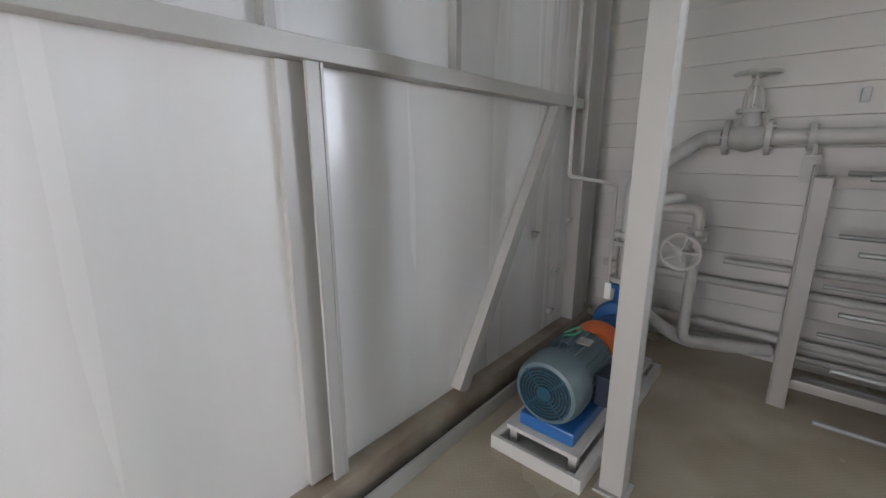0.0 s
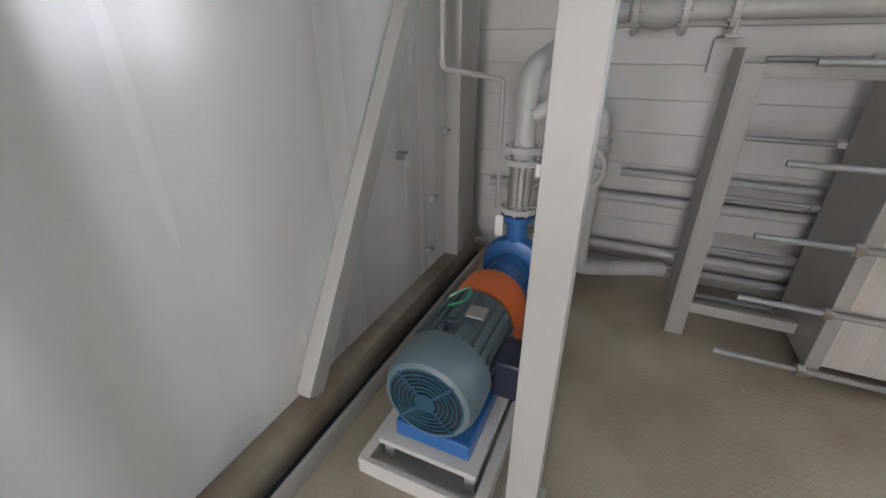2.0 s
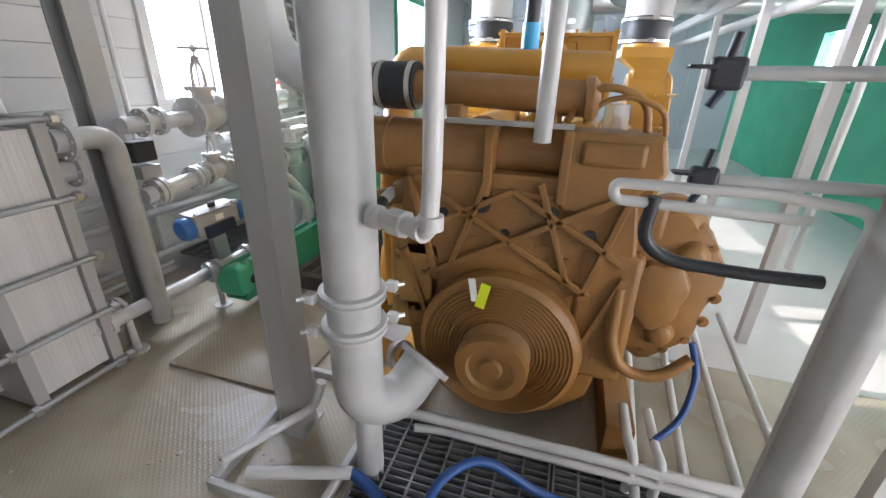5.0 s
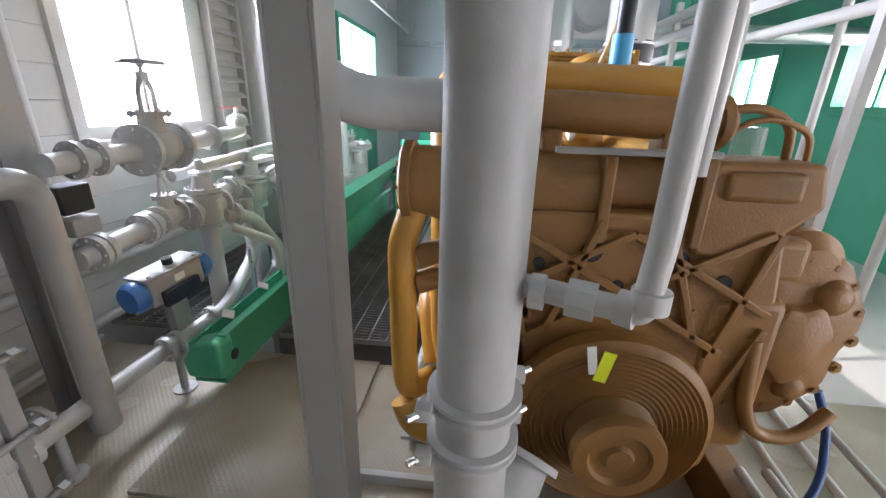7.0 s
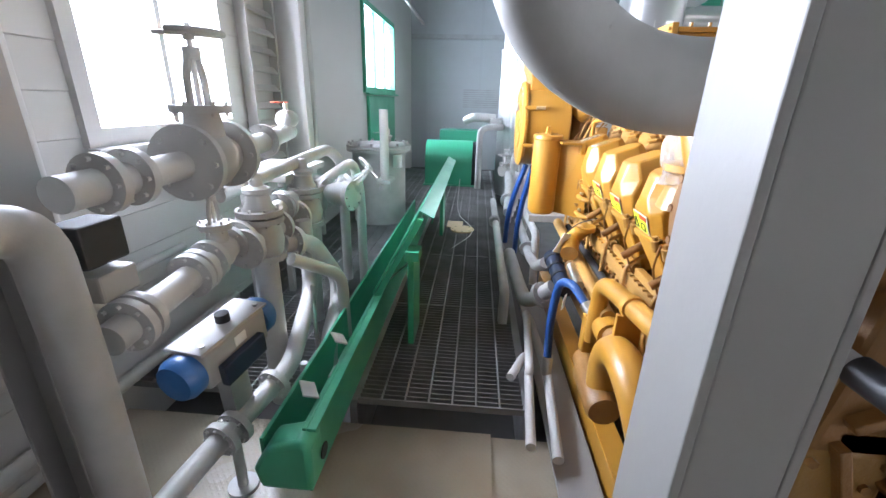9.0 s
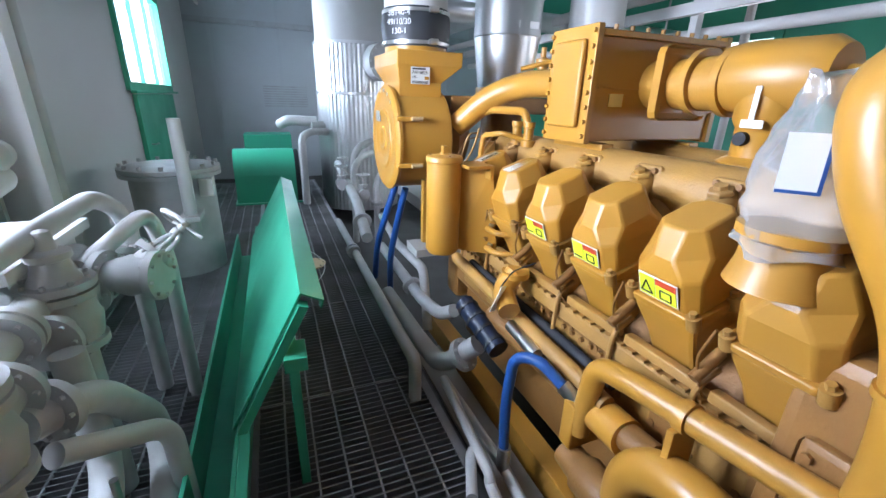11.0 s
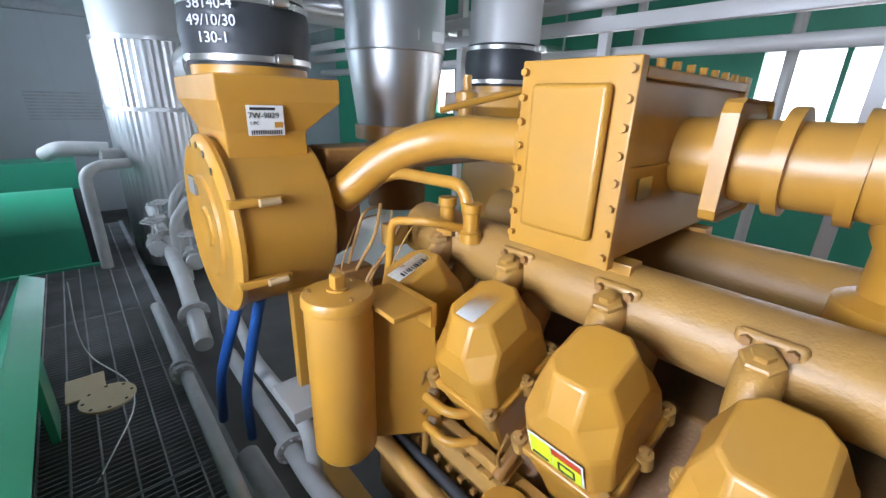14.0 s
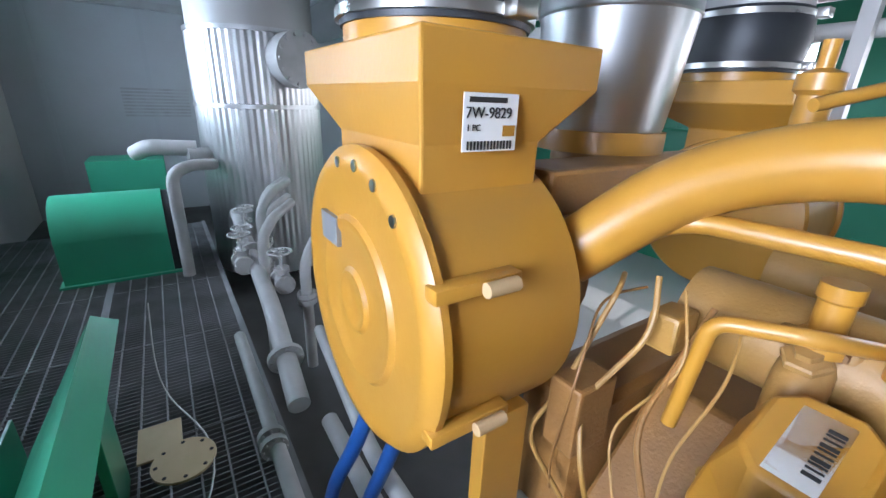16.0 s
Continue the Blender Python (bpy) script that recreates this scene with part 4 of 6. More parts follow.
def needle_valve(y, z, size):
    """A small black shut-off valve with its stem up and a hose tail below."""
    v = thing("needle_valve", (0.76, y, z), "black shut-off valve on a thin grey pipe", "valve", "black valves by the engine front")
    part("valve_body", soften(box(bm_new(), 0.76 - size * 0.5, 0.76 + size * 0.5, y - size, y + size, z - size, z + size * 0.9), 0.01, 3), RUBBER, v)
    part("stem", cyl(bm_new(), (0.76, y, z + size * 0.8), (0.76, y - size * 0.2, z + size * 2.2), size * 0.32, seg=12), RUBBER, v)
    part("tail", cyl(bm_new(), (0.76, y, z - size), (0.76, y + size * 0.5, z - size * 2.0), size * 0.3, seg=12), NAVY, v)
    part("lever", soften(box(bm_new(), 0.74, 0.78, y + size * 0.6, y + size * 2.2, z + size * 0.2, z + size * 0.45), 0.004), RUBBER, v)
    part("supply_pipe", cyl(bm_new(), (0.76, y - size, z), (0.74, y - 0.62, z + 0.01), 0.014, seg=12), PIPE, v, "thin grey supply pipe")
    return v


needle_valve(0.24, 1.62, 0.034)
needle_valve(0.23, 1.40, 0.030)
run("upright_pipe", [(0.72, -0.14, 0.0), (0.72, -0.14, TOP - 0.02)], 0.05, PIPE, "grey upright pipe carrying the thin valve pipes")
for y in (0.12, 0.02):
    run("drain_riser", [(1.04, y, 0.06), (1.04, y, 0.24), (1.10, y + 0.02, 0.26), (1.3, y + 0.02, 0.26)], 0.02, WHITE, "short white drain riser with an elbow", 0.03)
run("blue_hose", [(1.12, 0.05, 0.26), (1.2, -0.06, 0.34), (1.3, -0.1, 0.5), (1.34, -0.06, 0.62)], 0.014, HOSE, "thin blue hose looped below the gear cover", 0.1, category="hose")


# ---- the gas engine ----
CY, CZ = 0.71, 0.52
eng = thing("gas_engine", (2.4, CY, 0), "large dusty yellow twelve-cylinder gas engine", "engine")
bm = bm_new()
sec = [(-0.42, 0.12), (0.42, 0.12), (0.42, 0.45), (0.50, 0.52), (0.50, 0.78), (0.42, 0.86), (0.2, 1.1), (-0.2, 1.1), (-0.42, 0.86), (-0.50, 0.78), (-0.50, 0.52), (-0.42, 0.45)]
loft(bm, [[(x, CY + u, z) for u, z in sec] for x in (1.42, 3.55)])
part("block", soften(bm, 0.012), DUST_SHADE, eng)
part("base_rail", soften(box(bm_new(), 1.2, 3.9, CY + 0.5, CY + 0.60, 0.0, 0.15), 0.006), YELLOW, eng)
# The south rail takes the brown that has shade painted in.
part("base_rail", soften(box(bm_new(), 1.2, 3.9, CY - 0.62, CY - 0.5, 0.0, 0.22), 0.006), DUST_SHADE, eng)
part("side_plate", box(bm_new(), 1.5, 3.5, CY + 0.625, CY + 0.80, 0.04, 0.06), GREY, eng, "grey sheet cover along the base")
# front housing with cast ribs
bm = bm_new()
front = [(-0.44, 1.26), (0.44, 1.26), (0.50, 0.85), (0.40, 0.30), (0.25, 0.16), (-0.25, 0.16), (-0.40, 0.30), (-0.50, 0.85)]
loft(bm, [[(x, CY + u, z) for u, z in front] for x in (1.26, 1.42)])
part("front_housing", soften(bm, 0.015), DUST_SHADE, eng, "dusty yellow ribbed front casting, painted brown for its shade")
ribs = [((-0.40, 1.22), (0.34, 0.80)), ((0.40, 1.22), (-0.34, 0.80)), ((-0.42, 1.22), (-0.30, 0.78)), ((0.42, 1.22), (0.30, 0.78)), ((-0.1, 1.24), (-0.24, 0.85)), ((0.1, 1.24), (0.24, 0.85)), ((-0.45, 0.95), (0.0, 1.2)), ((0.45, 0.95), (0.0, 1.2)), ((0.45, 0.9), (0.33, 0.55)), ((-0.45, 0.9), (-0.33, 0.55))]
for (a, b), (c, d) in ribs:
    n, m = frame_of((1.25, CY + a, b), (1.25, CY + c, d))
    part("rib", soften(box(bm_new(), -0.02, 0.02, -0.012, 0.012, -n / 2, n / 2, m=m), 0.004), DUST_SHADE, eng)
for u, z, rr in ((0.12, 1.13, 0.035), (-0.15, 1.12, 0.03), (0.28, 1.08, 0.02), (-0.3, 1.05, 0.025), (0.02, 1.02, 0.018)):
    part("port", cyl(bm_new(), (1.262, CY + u, z), (1.252, CY + u, z), rr, seg=18), DARK, eng)
bolt_ring(eng, (1.26, CY, 0.6), (-1, 0, 0), 0.41, 26, 0.012, 0.014, DUST_SHADE)
prof = [(0.05, -0.02), (0.10, 0.0), (0.12, 0.01)]
for k in range(11):
    prof += [(0.15 + k * 0.016, 0.014), (0.156 + k * 0.016, 0.024), (0.162 + k * 0.016, 0.014)]
prof = [(0.345, -0.07), (0.35, -0.03), (0.345, 0.0)] + [(r, h) for r, h in reversed(prof)]
part("vibration_damper", lathe(bm_new(), (1.17, CY, CZ), (-1, 0, 0), prof, 48), DUST_SHADE, eng, "ribbed round damper wheel, dusty, with shade painted in brown")
prof = [(0.15, 0.0)]
for k in range(5):
    prof += [(0.15, 0.02 + k * 0.016), (0.137, 0.028 + k * 0.016), (0.15, 0.036 + k * 0.016)]
prof += [(0.15, 0.12), (0.142, 0.14), (0.10, 0.142), (0.09, 0.125), (0.05, 0.125), (0.04, 0.14), (0.0, 0.142)]
part("crank_pulley", lathe(bm_new(), (1.16, CY, CZ), (-1, 0, 0), prof, 40), DUST_SHADE, eng, "grooved drive pulley")
part("tag", box(bm_new(), 1.11, 1.114, -0.02, 0.02, -0.055, 0.055, m=pose(0, 0.775, 0.80, 12, 0, 0)), LEMON, eng, "fluorescent yellow paper tag")
part("tag", box(bm_new(), 1.112, 1.116, -0.014, 0.014, -0.05, 0.05, m=pose(0, 0.815, 0.82, -10, 0, 0)), PAPER, eng, "white paper tag")
# cross manifold and coolers on the front
bm = bm_new()
cyl(bm, (1.38, 1.44, 1.31), (1.38, 0.83, 1.31), 0.122, seg=36)
cyl(bm, (1.38, 0.54, 1.31), (1.38, 0.22, 1.31), 0.118, seg=36)
cyl(bm, (1.41, 0.84, 1.32), (1.41, 0.53, 1.32), 0.098, seg=32)
part("cross_manifold", bm, DUST_SHADE, eng)
part("manifold_end", lathe(bm_new(), (1.38, 1.44, 1.31), (0, 1, 0), [(0.122, -0.02), (0.138, -0.018), (0.138, 0.012), (0.12, 0.022), (0.05, 0.028), (0.0, 0.028)], 36), DUST_SHADE, eng)
bolt_ring(eng, (1.38, 1.452, 1.31), (0, 1, 0), 0.118, 10, 0.010, 0.014, DUST_SHADE)
for y in (1.26, 1.05):
    part("manifold_band", lathe(bm_new(), (1.38, y - 0.012, 1.31), (0, 1, 0), [(0.12, 0), (0.128, 0.004), (0.128, 0.02), (0.12, 0.024)], 36), DUST_SHADE, eng)
for y in (0.815, 0.535):
    part("manifold_cheek", soften(box(bm_new(), 1.235, 1.44, y - 0.018, y + 0.018, 1.165, 1.435), 0.008), DUST_SHADE, eng)
part("recess_floor", soften(box(bm_new(), 1.25, 1.43, 0.554, 0.796, 1.17, 1.20), 0.006), DUST_SHADE, eng)
part("recess_back", box(bm_new(), 1.40, 1.43, 0.554, 0.796, 1.201, 1.43), DARK, eng)
part("top_bar", soften(box(bm_new(), 1.225, 1.262, 0.52, 0.98, 1.437, 1.455), 0.003), GREY, eng, "pale grey flat bar")
part("water_pipe", tube(bm_new(), [(1.40, 1.16, 1.555), (1.39, 0.9, 1.55), (1.38, 0.48, 1.53)], 0.064, 0.1, 28), DUST_SHADE, eng)
part("water_pipe_cap", lathe(bm_new(), (1.38, 0.50, 1.53), (0, -1, 0.05), [(0.064, 0), (0.08, 0.004), (0.08, 0.03), (0.06, 0.05), (0.0, 0.058)], 28), DUST_SHADE, eng)
for y in (0.98, 0.62):
    part("pipe_saddle", soften(box(bm_new(), 1.33, 1.45, y - 0.03, y + 0.03, 1.43, 1.50), 0.01), DUST_SHADE, eng)
part("filler_neck", cyl(bm_new(), (1.6, 0.74, 1.68), (1.6, 0.74, 1.80), 0.036), SKYBLUE, eng, "light blue plastic cap")
part("filler_hose", cyl(bm_new(), (1.6, 0.74, 1.80), (1.6, 0.74, 1.95), 0.03), RUBBER, eng)
for y, rr, dz in ((0.55, 0.014, 0.0), (0.49, 0.010, -0.03)):
    part("fuel_line", tube(bm_new(), [(1.35, y, 1.45), (1.33, y - 0.05, 1.56 + dz), (1.33, y - 0.14, 1.58 + dz), (1.34, y - 0.26, 1.54 + dz), (1.36, y - 0.28, 1.42)], rr, 0.1, 10), DUST_SHADE, eng)
bm = bm_new()
loft(bm, [[(x, 0.54, 1.43), (x, 0.22, 1.43), (x, 0.19, 1.30), (x, 0.30, 1.20), (x, 0.42, 1.12), (x, 0.54, 1.14)] for x in (1.243, 1.46)])
part("accessory_bracket", soften(bm, 0.02, 3), DUST_SHADE, eng)
part("accessory_cover", soften(box(bm_new(), 1.228, 1.262, 0.27, 0.49, 1.315, 1.405), 0.02, 3), DUST_SHADE, eng)
part("accessory_arm", soften(box(bm_new(), 1.30, 1.44, 0.14, 0.36, 1.04, 1.19), 0.03, 3), DUST_SHADE, eng)
part("filter_bowl", cyl(bm_new(), (1.38, 0.38, 1.43), (1.38, 0.38, 1.52), 0.045), FILM, eng)
bm = bm_new()
edge = [(a, 0.225 + 0.02 * math.sin(3 * a + 0.6) + 0.012 * math.sin(7 * a)) for a in (2 * math.pi * k / 40 for k in range(40))]
loft(bm, [[(x, 0.13 + g * q * math.cos(a), 0.84 + g * 1.32 * q * math.sin(a)) for a, q in edge] for x, g in ((1.42, 1.0), (1.335, 1.0), (1.32, 0.96), (1.305, 0.72), (1.30, 0.5), (1.27, 0.46), (1.262, 0.4))])
part("gear_cover", bm, DUST_SHADE, eng, "large rounded dusty gear cover")
for k in range(16):
    a = 2 * math.pi * k / 16
    p = (1.33, 0.13 + 0.212 * math.cos(a), 0.84 + 0.282 * math.sin(a))
    part("cover_lug", cyl(cyl(bm_new(), p, (1.318, p[1], p[2]), 0.022, seg=14), (1.318, p[1], p[2]), (1.306, p[1], p[2]), 0.011, seg=6), DUST_SHADE, eng)
for y, z, q, dx in ((0.30, 0.93, 0.07, 0.06), (0.04, 1.0, 0.055, 0.06), (0.08, 0.66, 0.05, 0.06)):
    part("pump_boss", lathe(bm_new(), (1.33, y, z), (-1, 0, 0), [(q * 1.25, 0), (q * 1.2, 0.02), (q, 0.035), (q * 0.92, dx * 0.8), (q * 0.6, dx), (0.0, dx)], 26), DUST_SHADE, eng)
part("water_pump", lathe(bm_new(), (1.42, 0.12, 1.08), (-1, 0, 0), [(0.13, 0), (0.13, 0.06), (0.1, 0.09), (0.08, 0.11), (0.0, 0.115)], 32), DUST_SHADE, eng)
part("pump_bend", tube(bm_new(), [(1.25, 0.27, 0.86), (1.22, 0.265, 0.62), (1.22, 0.20, 0.50), (1.22, 0.06, 0.50), (1.25, -0.04, 0.60)], 0.024, 0.1), DUST_SHADE, eng)
part("pump_housing", soften(box(bm_new(), 1.25, 1.45, 0.19, 0.44, 0.40, 1.0), 0.035, 3), DUST_SHADE, eng)
part("pump_housing", soften(box(bm_new(), 1.26, 1.45, 0.98, 1.18, 0.55, 0.95), 0.03), DUST_SHADE, eng)


# big coolant elbow at the north-west corner
part("coolant_elbow", tube(bm_new(), [(1.58, 0.42, 1.63), (1.60, 1.05, 1.645), (1.70, 1.33, 1.65), (1.66, 1.34, 1.50), (1.53, 1.31, 1.27), (1.50, 1.31, 1.08), (1.50, 1.30, 0.62), (1.42, 1.25, 0.5)], 0.070, 0.14, 28), YELLOW, eng, "thick glossy yellow coolant pipe")
part("elbow_band", cyl(bm_new(), (1.513, 1.31, 1.16), (1.514, 1.31, 1.175), 0.077, seg=28), YELLOW, eng)
part("down_pipe", tube(bm_new(), [(1.34, 1.42, 1.22), (1.32, 1.46, 1.1), (1.32, 1.45, 0.55), (1.36, 1.44, 0.45), (1.5, 1.36, 0.42)], 0.05, 0.1, 20), YELLOW, eng)
part("side_pipe", tube(bm_new(), [(1.52, 1.33, 0.91), (2.02, 1.36, 0.86), (2.14, 1.36, 0.83), (2.17, 1.36, 0.55)], 0.036, 0.08, 18), YELLOW, eng, "yellow side pipe with a clamp")
part("pipe_clamp", cyl(bm_new(), (1.83, 1.35, 0.879), (1.86, 1.351, 0.876), 0.043, seg=22), YELLOW, eng)
part("clamp_bracket", soften(box(bm_new(), 1.835, 1.855, 1.31, 1.40, 0.72, 0.85), 0.003), YELLOW, eng)
part("lower_bend", tube(bm_new(), [(1.5, 1.34, 0.5), (1.62, 1.39, 0.72), (1.8, 1.39, 0.74), (1.95, 1.37, 0.62), (1.96, 1.36, 0.4)], 0.06, 0.14, 22), YELLOW, eng)
part("oil_tube", tube(bm_new(), [(1.9, 1.34, 0.68), (2.3, 1.31, 0.62), (2.9, 1.3, 0.6)], 0.045, 0.05, 18), DUST_SHADE, eng)
part("tube_sleeve", cyl(bm_new(), (2.0, 1.335, 0.66), (2.14, 1.32, 0.64), 0.06, seg=22), YELLOW, eng)
part("starter_motor", lathe(bm_new(), (1.86, 1.37, 0.42), (1, 0.0, 0.04), [(0.06, 0), (0.07, 0.02), (0.07, 0.24), (0.055, 0.26), (0.05, 0.34)], 24), DUST_SHADE, eng)
part("mount_bracket", soften(box(bm_new(), 2.16, 2.22, 1.25, 1.40, 0.48, 0.66), 0.01), YELLOW, eng)

# side rail under the heads and exhaust-side detail
part("side_rail", soften(box(bm_new(), 1.7, 3.45, 1.17, 1.25, 0.80, 0.86), 0.008), SIDE, eng)
for k in range(36):
    x = 1.74 + k * 0.047
    part("rail_tab", box(bm_new(), x, x + 0.028, 1.21, 1.252, 0.861, 0.869), SIDE, eng)
part("oil_gallery", tube(bm_new(), [(2.1, 1.33, 0.70), (3.3, 1.33, 0.76)], 0.03, 0.05, 16), SIDE, eng)
part("dark_shaft", tube(bm_new(), [(2.15, 1.26, 0.72), (3.2, 1.28, 0.76)], 0.02, 0.05, 12), DARK, eng)
part("silver_sleeve", cyl(bm_new(), (2.42, 1.375, 0.69), (2.62, 1.375, 0.71), 0.026, seg=18), STEEL, eng, "pale metal sleeve on a hose end")
part("black_coupling", tube(bm_new(), [(2.72, 1.36, 0.52), (3.02, 1.40, 0.62)], 0.05, 0.05, 18), NAVY, eng, "black rubber coupling")
for k in range(4):
    a = Vector((2.75 + k * 0.075, 1.364 + k * 0.01, 0.53 + k * 0.025))
    part("hose_clamp", cyl(bm_new(), a, a + Vector((0.014, 0.002, 0.005)), 0.055, seg=20), RUBBER, eng)
part("thermostat_cap", tube(bm_new(), [(2.72, 1.31, 0.90), (2.72, 1.37, 0.83), (2.6, 1.40, 0.79)], 0.045, 0.05, 18), YELLOW, eng)
part("thermostat_flange", cyl(bm_new(), (2.72, 1.31, 0.885), (2.72, 1.31, 0.91), 0.06, seg=20), YELLOW, eng)
for k in range(26):
    x = 1.76 + (k % 13) * 0.135
    part("bolt", cyl(bm_new(), (x, 1.199, 0.66 + 0.1 * (k // 13)), (x, 1.216, 0.66 + 0.1 * (k // 13)), 0.012, seg=6), DUST_SHADE, eng)
for k in range(6):
    x = 1.85 + k * 0.295
    part("inspection_cover", soften(box(bm_new(), x - 0.11, x + 0.11, 1.19, 1.212, 0.54, 0.77), 0.012), SIDE, eng)


# cylinder heads with their covers, tilted outward
def valve_cover(x, side):
    """Head, faceted cover, bolts; side +1 north, -1 south."""
    def at(u, v, w):
        """u along the engine, v outward, w up, leaning 20 degrees."""
        c, s = math.cos(radians(20)), math.sin(radians(20))
        return Vector((x + u, CY + side * (0.42 + v * c + w * s), 1.06 + w * c - v * s))
    bm = bm_new()
    loft(bm, [[at(-a, -b, w), at(a, -b, w), at(a, b, w), at(-a, b, w)] for a, b, w in ((0.076, 0.10, -0.20), (0.082, 0.112, -0.08), (0.100, 0.128, 0.02), (0.102, 0.13, 0.047))])
    # South heads get the shade-darkened brown, north heads the plain yellow.
    head = part("cylinder_head", soften(bm, 0.014), DUST_SHADE if side < 0 else YELLOW, eng)
    def ring(a, b, cut, w, shift=0.0):
        return [at(u, v + shift, w) for u, v in ((-a + cut, -b), (a - cut, -b), (a, -b + cut), (a, b - cut), (a - cut, b), (-a + cut, b), (-a, b - cut), (-a, -b + cut))]
    bm = bm_new()
    loft(bm, [ring(0.114, 0.142, 0.03, 0.048), ring(0.114, 0.142, 0.03, 0.072)])
    part("cover_lip", soften(bm, 0.005), YELLOW, head)
    bm = bm_new()
    loft(bm, [ring(0.104, 0.131, 0.03, 0.072), ring(0.101, 0.128, 0.034, 0.165), ring(0.094, 0.116, 0.062, 0.212, -0.004), ring(0.064, 0.082, 0.030, 0.282, -0.016)])
    part("valve_cover", soften(bm, 0.007, 2), YELLOW, head, "glossy yellow faceted valve cover")
    for u, v in ((-0.102, 0.13), (0.102, 0.13), (-0.102, -0.12), (0.102, -0.12), (0.112, 0.0), (-0.112, 0.0)):
        boss = at(u, v, 0.072)
        up = (at(u, v, 0.2) - boss).normalized()
        part("cover_bolt", cyl(cyl(bm_new(), boss - up * 0.03, boss + up * 0.01, 0.018, seg=14), boss + up * 0.01, boss + up * 0.024, 0.010, seg=6), SIDE, head)
    return head, at


def decal(head, corner, ux, uy, w, h, mat, name, label=""):
    n = ux.cross(uy).normalized()
    bm = bm_new()
    a = corner + n * 0.003
    loft(bm, [[a + o, a + ux * w + o, a + ux * w + uy * h + o, a + uy * h + o] for o in (n * 0.0, n * 0.0015)])
    return part(name, bm, mat, head, label)


HEADS = [1.75 + 0.292 * k for k in range(6)]
for k, x in enumerate(HEADS):
    head, at = valve_cover(x, 1)
    valve_cover(x, -1)
    part("head_stem", tube(bm_new(), [at(0.0, -0.10, 0.02), at(0.0, -0.24, 0.18)], 0.045, 0.02, 16), SIDE, eng)
    ux = (at(-0.1, 0, 0) - at(0, 0, 0)).normalized()
    uy = (at(0, 0, 0.1) - at(0, 0, 0)).normalized()
    face = at(0.055, 0.131, 0.036)
    if k in (1, 2, 3):
        o = at(0.062, 0.1315, 0.086)
        decal(head, o, ux, uy, 0.125, 0.072, PAPER, "label_border")
        n = ux.cross(uy).normalized() * 0.002
        decal(head, o + ux * 0.004 + uy * 0.004 + n, ux, uy, 0.05, 0.064, LEMON, "warning_label", "yellow and red warning label")
        decal(head, o + ux * 0.057 + uy * 0.004 + n, ux, uy, 0.064, 0.044, LEMON, "warning_label")
        decal(head, o + ux * 0.057 + uy * 0.049 + n, ux, uy, 0.064, 0.019, RED, "warning_label")
        bm = bm_new()
        c0 = o + n * 2 + uy.cross(ux) * -0.0035
        tri = [c0 + ux * 0.009 + uy * 0.014, c0 + ux * 0.046 + uy * 0.014, c0 + ux * 0.0275 + uy * 0.052]
        tube(bm, tri + [tri[0]], 0.0022, 0.0, 6)
        part("warning_sign", bm, INK, head)
        bm = bm_new()
        q = [c0 + ux * 0.072 + uy * 0.012, c0 + ux * 0.106 + uy * 0.012, c0 + ux * 0.106 + uy * 0.038, c0 + ux * 0.072 + uy * 0.038]
        tube(bm, q + [q[0]], 0.0018, 0.0, 6)
        part("warning_sign", bm, INK, head)
    if k in (4, 5):
        vx = (at(0.0, 0.1, 0) - at(0, 0, 0)).normalized()
        o = at(0.03, -0.075, 0.285)
        decal(head, o, ux, vx * 1.0, 0.06, 0.13, PAPER, "barcode_label", "white barcode label")
        for j in range(10 if k == 5 else 0):
            decal(head, o + ux * 0.035 + vx * (0.02 + j * 0.009) + (at(0, 0, 1) - at(0, 0, 0)) * 0.002, ux, vx, 0.02, 0.003 + 0.003 * (j % 3 == 0), INK, "barcode_bar")
    wire = [at(0.12, 0.14, 0.09), at(0.15, 0.17, 0.0), at(0.145, 0.17, -0.12), at(0.12, 0.14, -0.2)]
    part("ignition_lead", tube(bm_new(), wire, 0.004, 0.03, 8), DUST_SHADE, eng)
    part("plug_boss", cyl(bm_new(), at(0.145, 0.09, -0.03), at(0.145, 0.19, -0.06), 0.016, seg=10), DUST_SHADE, eng)

# inlet manifolds on top of the vee
for y in (CY + 0.22, CY - 0.22):
    part("inlet_manifold", tube(bm_new(), [(1.7, y, 1.33), (3.5, y, 1.33)], 0.098, 0.0, 28), SIDE, eng)
for x in HEADS:
    port = part("inlet_port", tube(bm_new(), [(x + 0.065, CY + 0.22, 1.35), (x + 0.065, CY + 0.32, 1.345), (x + 0.06, CY + 0.365, 1.28), (x + 0.05, CY + 0.38, 1.16)], 0.04, 0.05, 18), SIDE, eng)
    part("port_flange", soften(box(bm_new(), x + 0.008, x + 0.122, CY + 0.288, CY + 0.308, 1.295, 1.402), 0.012, 3), SIDE, port)
    part("port_cap", lathe(bm_new(), (x + 0.065, CY + 0.335, 1.362), (0, 0.35, 1), [(0.036, 0), (0.037, 0.01), (0.033, 0.014), (0.02, 0.016), (0.02, 0.028), (0.0, 0.03)], 6), SIDE, port)
    for u in (0.03, 0.1):
        part("port_bolt", cyl(bm_new(), (x + u, CY + 0.308, 1.385), (x + u, CY + 0.322, 1.385), 0.010, seg=6), DUST_SHADE, eng)
part("valley_cover", soften(box(bm_new(), 1.7, 3.5, CY - 0.16, CY + 0.16, 1.2, 1.26), 0.01), DUST_SHADE, eng)

